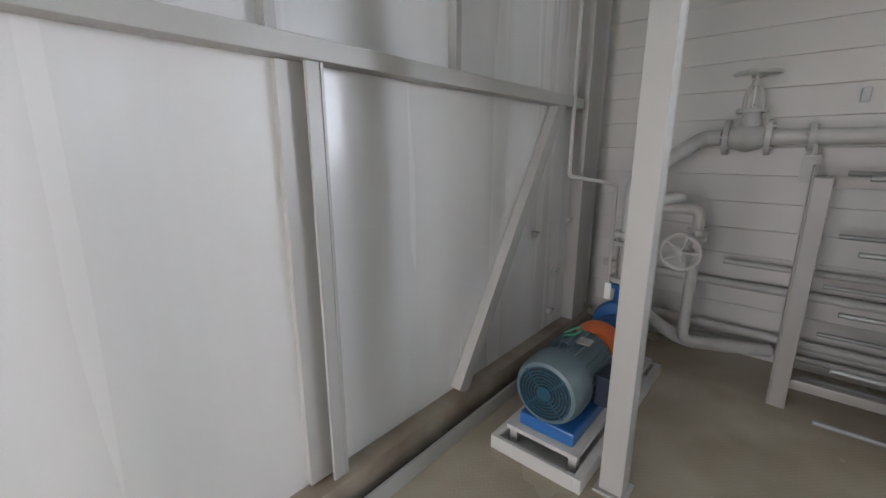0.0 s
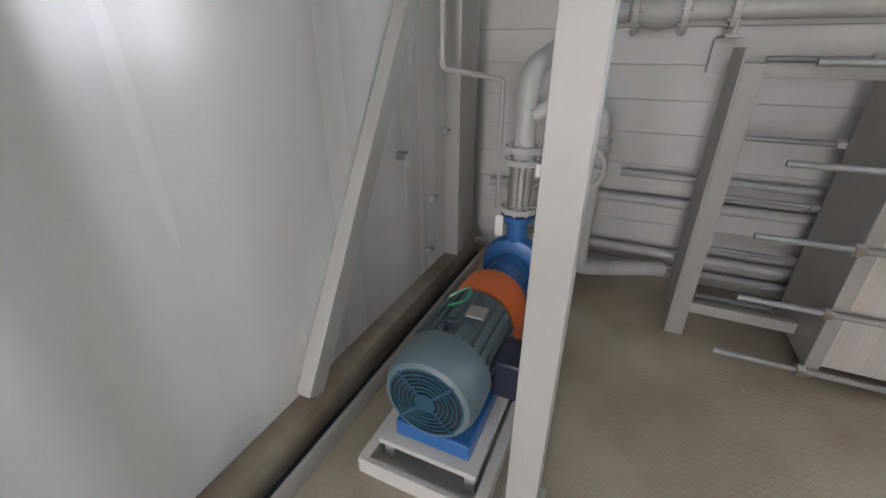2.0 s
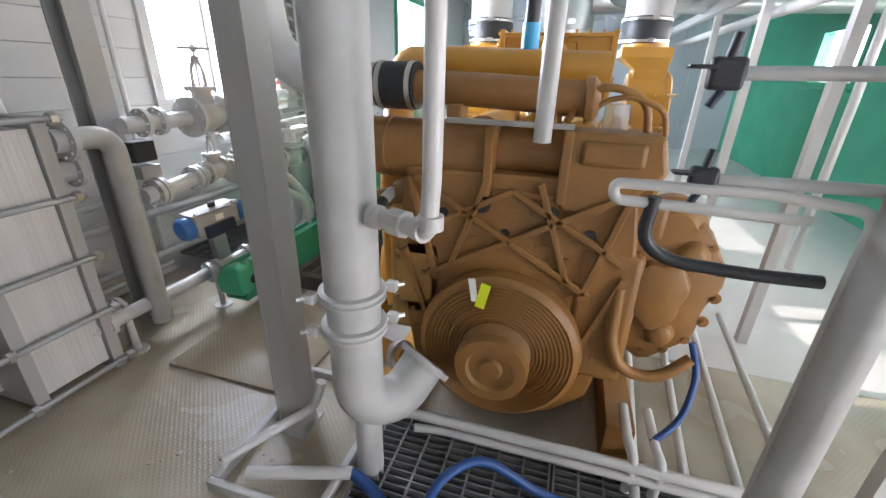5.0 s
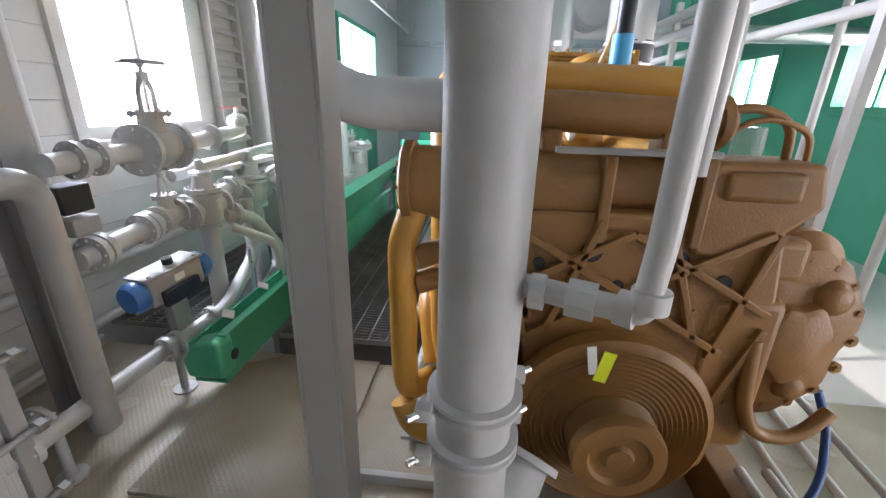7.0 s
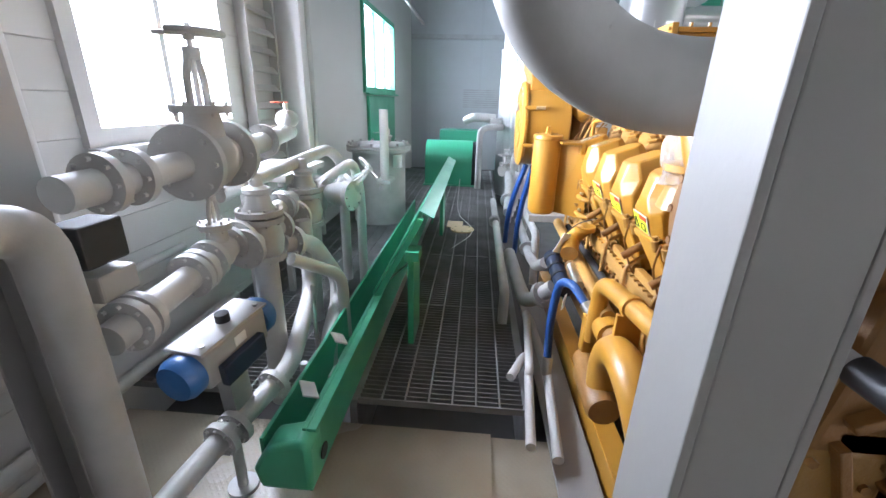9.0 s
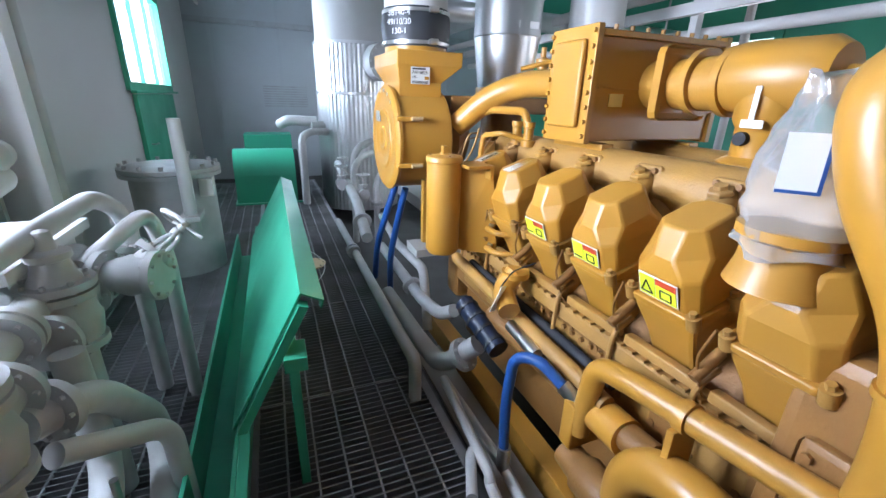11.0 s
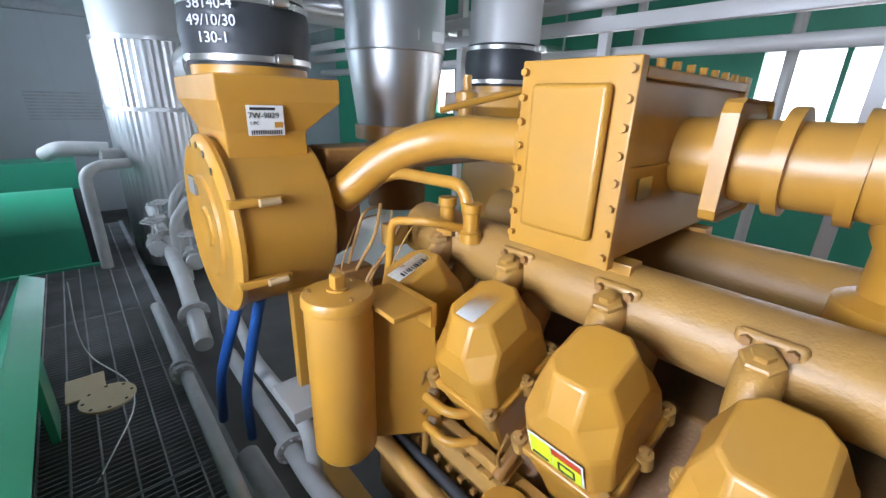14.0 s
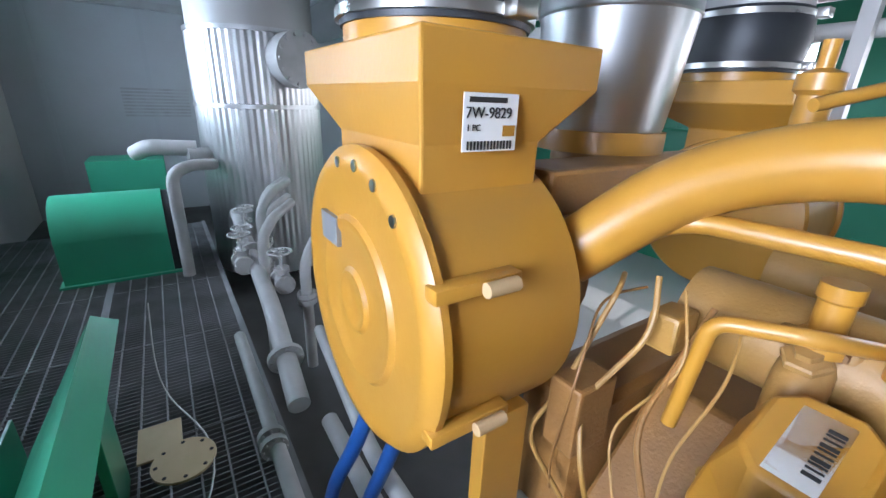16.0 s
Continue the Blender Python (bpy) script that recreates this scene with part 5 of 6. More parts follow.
# aftercooler on its feet
bm = bm_new()
box(bm, 2.715, 2.965, 0.36, 1.03, 1.45, 1.84)
part("aftercooler", soften(bm, 0.006), YELLOW, eng, "boxy yellow aftercooler")
for y, q in ((1.03, 1.06), (0.33, 0.36)):
    part("end_flange", soften(box(bm_new(), 2.70, 2.98, y, q, 1.44, 1.88), 0.004), YELLOW, eng)
part("end_cover", soften(box(bm_new(), 2.745, 2.935, 1.06, 1.085, 1.50, 1.83), 0.012, 3), YELLOW, eng)
part("top_flange", soften(box(bm_new(), 2.70, 2.98, 0.36, 1.03, 1.84, 1.862), 0.003), YELLOW, eng)
for k in range(8):
    z = 1.47 + k * 0.055
    for x in (2.713, 2.967):
        part("flange_bolt", cyl(bm_new(), (x, 1.06, z), (x, 1.073, z), 0.009, seg=6), YELLOW, eng)
    part("flange_bolt", cyl(bm_new(), (2.70, 0.42 + k * 0.08, 1.862), (2.70, 0.42 + k * 0.08, 1.878), 0.009, seg=6), YELLOW, eng)
for y in (0.95, 0.45):
    part("cooler_foot", soften(box(bm_new(), 2.68, 3.0, y - 0.03, y + 0.03, 1.40, 1.44), 0.003), YELLOW, eng)
part("seam_strip", box(bm_new(), 2.709, 2.715, 0.37, 1.02, 1.655, 1.662), YELLOW, eng)
part("worn_patch", box(bm_new(), 2.7115, 2.7145, 0.88, 0.95, 1.585, 1.635), STEEL, eng, "bare rubbed metal patch")
part("cooler_nozzle_plate", soften(box(bm_new(), 2.585, 2.61, 0.56, 0.84, 1.54, 1.81), 0.03), YELLOW, eng)
part("cooler_duct", tube(bm_new(), [(2.714, CY, 1.675), (2.32, CY, 1.675)], 0.095, 0.0, 28), YELLOW, eng)
for x in (2.61, 2.50, 2.38):
    part("duct_flange", cyl(bm_new(), (x - 0.014, CY, 1.68), (x + 0.014, CY, 1.68), 0.118, seg=28), YELLOW, eng)
part("throttle_body", lathe(bm_new(), (2.37, CY, 1.69), (-1, 0, 0), [(0.11, 0), (0.115, 0.05), (0.11, 0.26), (0.085, 0.3), (0.03, 0.31), (0.025, 0.36)], 28), YELLOW, eng)
part("throttle_leg", lathe(bm_new(), (2.24, CY, 1.66), (0, 0, -1), [(0.10, 0), (0.10, 0.1), (0.085, 0.13), (0.085, 0.22), (0.12, 0.24), (0.12, 0.3)], 28), YELLOW, eng)
part("paper_strip", box(bm_new(), 2.215, 2.232, CY + 0.108, CY + 0.112, 1.56, 1.66), PAPER, eng, "strip of white tape")
part("paper_strip", box(bm_new(), 2.19, 2.26, CY + 0.098, CY + 0.102, 1.535, 1.56), PAPER, eng, "white printed label")
part("round_port", cyl(bm_new(), (2.25, CY + 0.08, 1.50), (2.25, CY + 0.105, 1.50), 0.022, seg=20), DARK, eng)
part("copper_line", tube(bm_new(), [(2.0, 0.72, 1.72), (1.95, 0.7, 1.80), (1.9, 0.6, 2.2), (2.0, 0.4, 2.3)], 0.010, 0.05, 10), WOOD, eng)
part("sensor_cap", lathe(bm_new(), (2.15, 0.76, 1.40), (0.1, 0.2, 1), [(0.016, 0), (0.024, 0.012), (0.027, 0.04), (0.022, 0.065), (0.010, 0.075)], 9), PAPER, eng, "white plastic wrap on a sensor")

# turbo air pipe, small pipes, turbine side
part("air_pipe", tube(bm_new(), [(2.98, 0.90, 1.68), (3.34, 0.95, 1.685), (3.52, 1.06, 1.62), (3.66, 1.20, 1.45)], 0.066, 0.16, 24), YELLOW, eng, "yellow charge air pipe")
part("pipe_collar", cyl(bm_new(), (2.98, 0.9, 1.70), (3.05, 0.91, 1.704), 0.078, seg=26), YELLOW, eng)
part("collar_block", soften(box(bm_new(), 3.02, 3.05, 0.965, 0.985, 1.63, 1.72), 0.004), YELLOW, eng)
part("small_pipe", tube(bm_new(), [(3.62, 1.16, 1.48), (3.5, 1.06, 1.55), (3.2, 1.02, 1.55), (3.16, 1.02, 1.42)], 0.02, 0.05, 14), YELLOW, eng)
for x in (3.16, 3.27):
    part("fitting", lathe(bm_new(), (x, 1.02, 1.38), (0, 0, 1), [(0.035, 0), (0.035, 0.03), (0.025, 0.035), (0.025, 0.09), (0.03, 0.095), (0.03, 0.12)], 16), YELLOW, eng)
part("fuel_valve", lathe(bm_new(), (3.45, 0.78, 1.62), (0, 0, 1), [(0.04, 0), (0.045, 0.08), (0.03, 0.1), (0.03, 0.16), (0.04, 0.17), (0.04, 0.2), (0.015, 0.21), (0.015, 0.26)], 18), YELLOW, eng)
part("cross_tube", tube(bm_new(), [(3.4, 0.95, 1.76), (3.2, 0.6, 1.86), (3.1, 0.3, 1.9)], 0.012, 0.1, 10), YELLOW, eng)
part("exhaust_plenum", soften(box(bm_new(), 3.56, 3.75, 0.2, 1.2, 0.35, 1.12), 0.04), DUST_SHADE, eng)
part("turbo_cross_beam", soften(box(bm_new(), 3.7, 3.86, 0.25, 1.22, 1.52, 1.62), 0.01), DUST_SHADE, eng)
part("turbine_inlet", lathe(bm_new(), (3.82, 1.28, 1.37), (0, -1, 0), [(0.16, -0.1), (0.14, 0.0), (0.16, 0.05), (0.19, 0.09), (0.17, 0.16), (0.1, 0.2)], 32), DUST_SHADE, eng)
part("exhaust_flange", cyl(bm_new(), (3.98, 0.72, 1.62), (3.98, 0.72, 1.68), 0.19, seg=32), YELLOW, eng)
part("exhaust_neck", cyl(bm_new(), (3.98, 0.72, 1.3), (3.98, 0.72, 1.62), 0.14, seg=32), DUST_SHADE, eng)


def air_inlet(cy, side):
    """The drum of the air inlet and the hopper above it; side +1 faces north."""
    cx, cz, R = 3.84, 1.365, 0.29
    face = cy
    dr = part("inlet_drum", lathe(bm_new(), (cx, face - side * 0.32, cz), (0, side, 0), [(R * 0.55, -0.02), (R * 0.97, 0.0), (R, 0.01), (R, 0.30)], 56), YELLOW, eng, "round yellow air inlet drum")
    part("drum_lid", lathe(bm_new(), (cx, face - side * 0.022, cz), (0, side, 0), [(R * 1.01, 0), (R * 1.045, 0.006), (R * 1.045, 0.02), (R * 0.98, 0.036), (R * 0.9, 0.038), (R * 0.86, 0.033), (R * 0.6, 0.034), (R * 0.57, 0.042), (R * 0.52, 0.042), (R * 0.48, 0.035), (R * 0.24, 0.036), (R * 0.21, 0.043), (R * 0.17, 0.043), (R * 0.14, 0.037), (0, 0.037)], 64), YELLOW, dr, "pressed round drum lid")
    y0, y1 = sorted((face - side * 0.04, face - side * 0.29))
    bm = bm_new()
    def rect(xa, xb, ya, yb, z):
        return [(xa, ya, z), (xb, ya, z), (xb, yb, z), (xa, yb, z)]
    out = 0.10 * side
    ya, yb = (y0 - 0.12, y1 + 0.015) if side > 0 else (y0 - 0.015, y1 + 0.12)
    loft(bm, [rect(3.68, 4.02, y0, y1, 1.50), rect(3.68, 4.02, y0, y1, 1.68), rect(3.66, 4.20, ya, yb, 1.77), rect(3.66, 4.20, ya, yb, 1.845)])
    hp = part("hopper", soften(bm, 0.005), YELLOW, eng, "folded yellow sheet metal hopper")
    part("hopper_foot", soften(box(bm_new(), 3.645, 4.05, y0 - 0.02, y1 + 0.012, 1.535, 1.548), 0.003), YELLOW, hp)
    for k in range(4):
        yy = y0 + 0.03 + k * (y1 - y0 - 0.06) / 3
        part("hopper_bolt", cyl(bm_new(), (3.662, yy, 1.548), (3.66, yy, 1.562), 0.011, seg=8), STEEL, hp)
        a = radians(50 + k * 17)
        part("hopper_bolt", cyl(bm_new(), (cx - 0.272 * math.cos(a) * 1.0, face - side * 0.03, cz + 0.272 * math.sin(a)), (cx - 0.272 * math.cos(a), face + side * 0.018, cz + 0.272 * math.sin(a)), 0.011, seg=8), STEEL, hp)
    for a in (radians(155), radians(205)):
        p = Vector((cx + R * 1.03 * math.cos(a), face - side * 0.05, cz + R * 1.03 * math.sin(a)))
        part("lid_latch", box(bm_new(), p.x - 0.02, p.x + 0.012, p.y - 0.10, p.y + 0.06, p.z - 0.012, p.z + 0.012, 0.003), YELLOW, dr)
        part("latch_knob", cyl(bm_new(), p + Vector((-0.03, -0.08, 0)), p + Vector((-0.03, -0.02, 0)), 0.012, seg=10), WOOD, dr)
    part("neck", cyl(bm_new(), (3.93, (ya + yb) / 2, 1.845), (3.93, (ya + yb) / 2, 1.90), 0.185, seg=40), YELLOW, hp)
    return dr, hp, (ya + yb) / 2


dr, hp, HY = air_inlet(1.585, 1)
part("lid_label", box(bm_new(), 3.90, 3.99, 1.598, 1.608, 1.46, 1.52, m=Matrix.Identity(4)), GALV, dr, "small metal instruction plate")
bm = bm_new()
box(bm, 3.6575, 3.6595, 1.375, 1.485, 1.672, 1.76)
part("part_sticker", bm, PAPER, hp, "white printed part sticker")


def writing(body, at, size, turn, mat, parent):
    c = bpy.data.curves.new("writing", "FONT")
    c.body, c.size, c.extrude, c.align_x, c.align_y = body, size, 0.0006, "CENTER", "CENTER"
    tmp = bpy.data.objects.new("writing_tmp", c)
    me = bpy.data.meshes.new_from_object(tmp)
    bpy.data.objects.remove(tmp)
    me.transform(Matrix.Translation(at) @ turn)
    me.materials.clear()
    me.materials.append(mat)
    ob = new("writing", me)
    ob.parent = parent
    if parent.type == "EMPTY":
        ob.matrix_parent_inverse = Matrix.Translation(-parent.location)
    return ob


WEST = Matrix(((0, 0, -1, 0), (-1, 0, 0, 0), (0, 1, 0, 0), (0, 0, 0, 1)))
writing("7W-9829", (3.6565, 1.435, 1.73), 0.024, WEST, INK, hp)
writing("1 PC", (3.6565, 1.465, 1.708), 0.014, WEST, INK, hp)
for j in range(14):
    part("barcode_bar", box(bm_new(), 3.656, 3.6576, 1.385 + j * 0.0068, 1.388 + j * 0.0068, 1.675, 1.688), INK, hp)
part("sticker_bar", box(bm_new(), 3.656, 3.6576, 1.40, 1.475, 1.746, 1.754), INK, hp)
part("sticker_bar", box(bm_new(), 3.656, 3.6576, 1.38, 1.405, 1.695, 1.712), YELLOW, hp)
air_inlet(-0.185, -1)


def inlet_stack(y, label):
    s = thing("intake_hose", (3.93, y, 1.88), label, "hose")
    part("sleeve", lathe(bm_new(), (3.93, y, 1.875), (0, 0, 1), [(0.19, 0), (0.195, 0.03), (0.2, 0.06), (0.205, 0.10), (0.2, 0.16), (0.195, 0.19), (0.19, 0.2)], 44), RUBBER, s)
    for z in (1.885, 2.045):
        part("hose_clamp", lathe(bm_new(), (3.93, y, z), (0, 0, 1), [(0.19, 0), (0.2, 0.001), (0.2, 0.019), (0.19, 0.02)], 44), STEEL, s, "bright steel band clamp")
        part("clamp_screw", box(bm_new(), 3.70, 3.735, y - 0.06, y - 0.01, z - 0.004, z + 0.026, 0.004), STEEL, s)
    run("intake_duct", [(3.93, y, 2.05), (3.93, y, TOP - 0.02)], 0.185, WHITE, "smooth pale grey intake duct", seg=40, category="duct")
    return s


hz = inlet_stack(HY, "black rubber intake sleeve with chalk writing and steel clamps")
for j, text in enumerate(("38140-4", "49/10/30", "130-1")):
    writing(text, (3.93 - 0.147, HY + 0.147, 2.035 - j * 0.045), 0.042, Matrix.Rotation(radians(45), 4, "Z") @ Matrix(((-1, 0, 0, 0), (0, 0, 1, 0), (0, 1, 0, 0), (0, 0, 0, 1))), CHALK, hz)
inlet_stack(0.05, "black rubber intake sleeve with steel clamps")
s = thing("exhaust_stack", (3.98, 0.72, 1.68), "polished steel clad exhaust stack, tapered at the foot", "stack")
part("cone", lathe(bm_new(), (3.98, 0.72, 1.68), (0, 0, 1), [(0.175, 0), (0.178, 0.01), (0.215, 0.3)], 48), SHEET, s)
part("cladding", lathe(bm_new(), (3.98, 0.72, 1.98), (0, 0, 1), [(0.217, 0), (0.22, 0.005), (0.218, 0.015), (0.216, TOP - 2.0)], 48), SHEET, s)
part("makers_plate", box(bm_new(), 3.765, 3.77, 0.62, 0.76, 2.02, 2.06), PAPER, s)


# ---- canister beside the heads ----
def canister():
    x, y, R = 3.15, 1.48, 0.083
    c = thing("oil_filter_canister", (x, y, 0.86), "glossy yellow upright filter canister on a bracket", "canister")
    part("shell", lathe(bm_new(), (x, y, 0.86), (0, 0, 1), [(R * 0.3, 0), (R * 0.85, 0.008), (R, 0.03), (R, 0.455), (R * 1.06, 0.46), (R * 1.06, 0.478), (R * 1.0, 0.486), (R * 0.5, 0.492), (0.0, 0.494)], 44), YELLOW, c)
    part("lid_knob", soften(box(bm_new(), x - 0.016, x + 0.016, y - 0.014, y + 0.014, 1.353, 1.392), 0.004), YELLOW, c)
    part("knob_washer", cyl(bm_new(), (x, y, 1.35), (x, y, 1.358), 0.026), YELLOW, c)
    bolt_ring(c, (x, y, 1.345), (0, 0, 1), R * 0.8, 3, 0.006, 0.01, DUST_SHADE)
    bm = bm_new()
    loft(bm, [[(x - 0.02 + o, y - 0.05, 1.32), (x - 0.12 + o, y - 0.20, 1.30), (x - 0.12 + o, y - 0.25, 0.86), (x - 0.02 + o, y - 0.06, 0.88)] for o in (0.0, 0.012)])
    part("bracket_plate", bm, YELLOW, c)
    part("bracket_top", soften(box(bm_new(), x - 0.15, x + 0.03, y - 0.17, y - 0.06, 1.30, 1.315), 0.003), YELLOW, c)
    part("bracket_channel", soften(box(bm_new(), x - 0.15, x + 0.03, y - 0.19, y - 0.17, 1.25, 1.315), 0.003), YELLOW, c)
    for z in (1.0, 0.9):
        part("bracket_arm", tube(bm_new(), [(x - 0.1, y - 0.2, z), (x - 0.2, y - 0.2, z), (x - 0.24, y - 0.27, z)], 0.014, 0.04, 10), YELLOW, c)
    for z in (1.08, 1.02, 0.92):
        part("bracket_bolt", cyl(bm_new(), (x - 0.128, y - 0.215, z), (x - 0.105, y - 0.21, z), 0.008, seg=6), STEEL, c)
    return c


canister()

# ---- bagged pipe end and its tag ----
part("outlet_neck", lathe(bm_new(), (1.80, 1.26, 1.24), (0, 0, 1), [(0.10, 0), (0.085, 0.05), (0.08, 0.10), (0.10, 0.11), (0.10, 0.13), (0.06, 0.135)], 28), YELLOW, eng)
def wrapping():
    bm = bm_new()
    rng = random.Random(4)
    rings, seg = [], 30
    for j in range(14):
        z = 1.32 + j * 0.026
        base = (0.10, 0.088, 0.096, 0.1, 0.1, 0.098, 0.094, 0.088, 0.08, 0.07, 0.058, 0.046, 0.04, 0.045)[j]
        rings.append([(1.80 + (base + 0.012 * math.sin(5 * a + j * 0.5) + rng.uniform(-0.006, 0.006)) * math.cos(a), 1.26 + (base + 0.012 * math.sin(5 * a + j * 0.5) + rng.uniform(-0.006, 0.006)) * math.sin(a), z + 0.01 * math.sin(3 * a)) for a in (2 * math.pi * k / seg for k in range(seg))])
    loft(bm, rings)
    b = tagged(new("plastic_bag", mesh_of("plastic_bag", bm, FILM, 80)), "crumpled clear plastic bag tied over a pipe end", "bag")
    n = Vector((-0.62, 0.78, 0.12)).normalized()
    ux = Vector((-n.y, n.x, 0)).normalized() * 1
    uy = n.cross(ux) * 1
    if uy.z < 0:
        ux, uy = -ux, -uy
    c = Vector((1.80, 1.26, 1.50)) + n * 0.104 - ux * 0.012
    p = decal(b, c - ux * 0.06 - uy * 0.06, ux, uy, 0.066, 0.105, PAPER, "paper_sheet", "white printed sheet in the bag")
    decal(b, c - ux * 0.06 - uy * 0.06 + n * 0.002, ux, uy, 0.066, 0.006, HOSE, "blue_border")
    decal(b, c - uy * 0.06 + n * 0.002, ux, uy, 0.006, 0.105, HOSE, "blue_border")
    return b


wrapping()

# grey link pipe with black sleeve into the coolant elbow
r = run("link_pipe", [(1.40, 1.30, 1.555), (1.40, 1.64, 1.56), (1.38, 1.82, 1.68), (1.36, 1.84, 2.0), (1.36, 1.84, TOP - 0.02)], 0.085, PIPE, "thick grey pipe bending up past the column", 0.2, seg=28)
h = thing("rubber_sleeve", (1.40, 1.2, 1.60), "black rubber sleeve with steel clamps between pipes", "hose")
part("sleeve", tube(bm_new(), [(1.40, 1.32, 1.555), (1.40, 1.15, 1.555)], 0.092, 0, 28), RUBBER, h)
for y in (1.30, 1.17):
    part("hose_clamp", cyl(bm_new(), (1.40, y - 0.01, 1.555), (1.40, y + 0.01, 1.555), 0.096, seg=28), STEEL, h)

# ---- pipes and hoses beside the engine ----
run("kerb_pipe", [(2.97, 1.68, 0.1), (2.97, 1.68, 0.37), (3.4, 1.68, 0.37), (5.6, 1.67, 0.36)], 0.032, PIPE, "grey pipe along the grating edge", 0.05, [((4.6, 1.685, 0.37), (1, 0, 0)), ((4.66, 1.685, 0.37), (1, 0, 0))])
r = run("elbow_pipe", [(3.9, 1.58, 0.3), (3.25, 1.56, 0.3), (3.02, 1.54, 0.3), (2.95, 1.50, 0.34), (2.85, 1.40, 0.48)], 0.048, PIPE, "thick grey elbow pipe at the engine foot", 0.12, [((2.9, 1.45, 0.40), (-0.6, -0.5, 0.7))])
run("elbow_pipe", [(4.6, 1.45, 0.4), (3.5, 1.46, 0.42), (3.22, 1.45, 0.46), (3.1, 1.42, 0.54)], 0.036, PIPE, "grey pipe with elbows beside the engine", 0.06, [((3.7, 1.46, 0.42), (1, 0, 0))])
run("elbow_pipe", [(5.2, 1.3, 0.5), (4.2, 1.42, 0.55), (3.6, 1.42, 0.58), (3.5, 1.42, 0.2)], 0.03, PIPE, "grey pipe dropping to the floor", 0.06)
run("small_pipe", [(1.9, 1.62, 0.18), (2.35, 1.58, 0.2), (2.35, 1.58, 0.24), (2.95, 1.53, 0.24)], 0.022, WHITE, "white small pipe along the engine skirt", 0.04)
run("small_pipe", [(1.9, 1.50, 0.12), (2.42, 1.47, 0.16), (3.0, 1.50, 0.18)], 0.024, WHITE, "white small pipe with a hose connection", 0.04)
run("small_pipe", [(2.3, 1.68, 0.22), (2.48, 1.6, 0.22), (2.5, 1.58, 0.22)], 0.022, WHITE, "short white pipe stub", 0.02)
run("blue_hose", [(2.42, 1.48, 0.2), (2.43, 1.49, 0.50), (2.43, 1.47, 0.70), (2.34, 1.43, 0.74), (2.22, 1.37, 0.66)], 0.021, HOSE, "bright blue hose arched up to the engine", 0.12, category="hose")
for a, b in (((2.42, 1.48, 0.17), (2.42, 1.48, 0.28)), ((2.25, 1.385, 0.68), (2.18, 1.352, 0.635))):
    solo("hose_ferrule", cyl(bm_new(), a, b, 0.027), STEEL, "steel hose end fitting", "fitting", "hose ends")
run("blue_hose", [(3.95, 1.5, 1.05), (3.98, 1.56, 0.85), (4.1, 1.6, 0.6), (4.2, 1.6, 0.3)], 0.022, HOSE, "blue hose hanging below the drum", 0.2, category="hose")
run("blue_hose", [(3.85, 1.46, 1.05), (3.92, 1.5, 0.8), (4.05, 1.52, 0.5), (4.05, 1.52, 0.25)], 0.022, HOSE, "blue hose hanging below the drum", 0.2, category="hose")
bm = bm_new()
box(bm, -0.03, 0.03, -0.0015, 0.0015, -0.065, 0.05, m=pose(2.64, 1.43, 0.84, 15, 20, -50))
t = solo("paper_tag", bm, PAPER, "white paper tag tied to the engine", "tag")
part("tag_string", tube(bm_new(), [(2.64, 1.43, 0.88), (2.66, 1.36, 0.94), (2.62, 1.28, 0.98)], 0.003, 0.03, 6), INK, t)
bm = bm_new()
box(bm, -0.02, 0.02, -0.0015, 0.0015, -0.05, 0.03, m=pose(2.48, 1.42, 0.58, 5, 5, -30))
solo("paper_tag", bm, PAPER, "small white tag hanging below the hose", "tag")


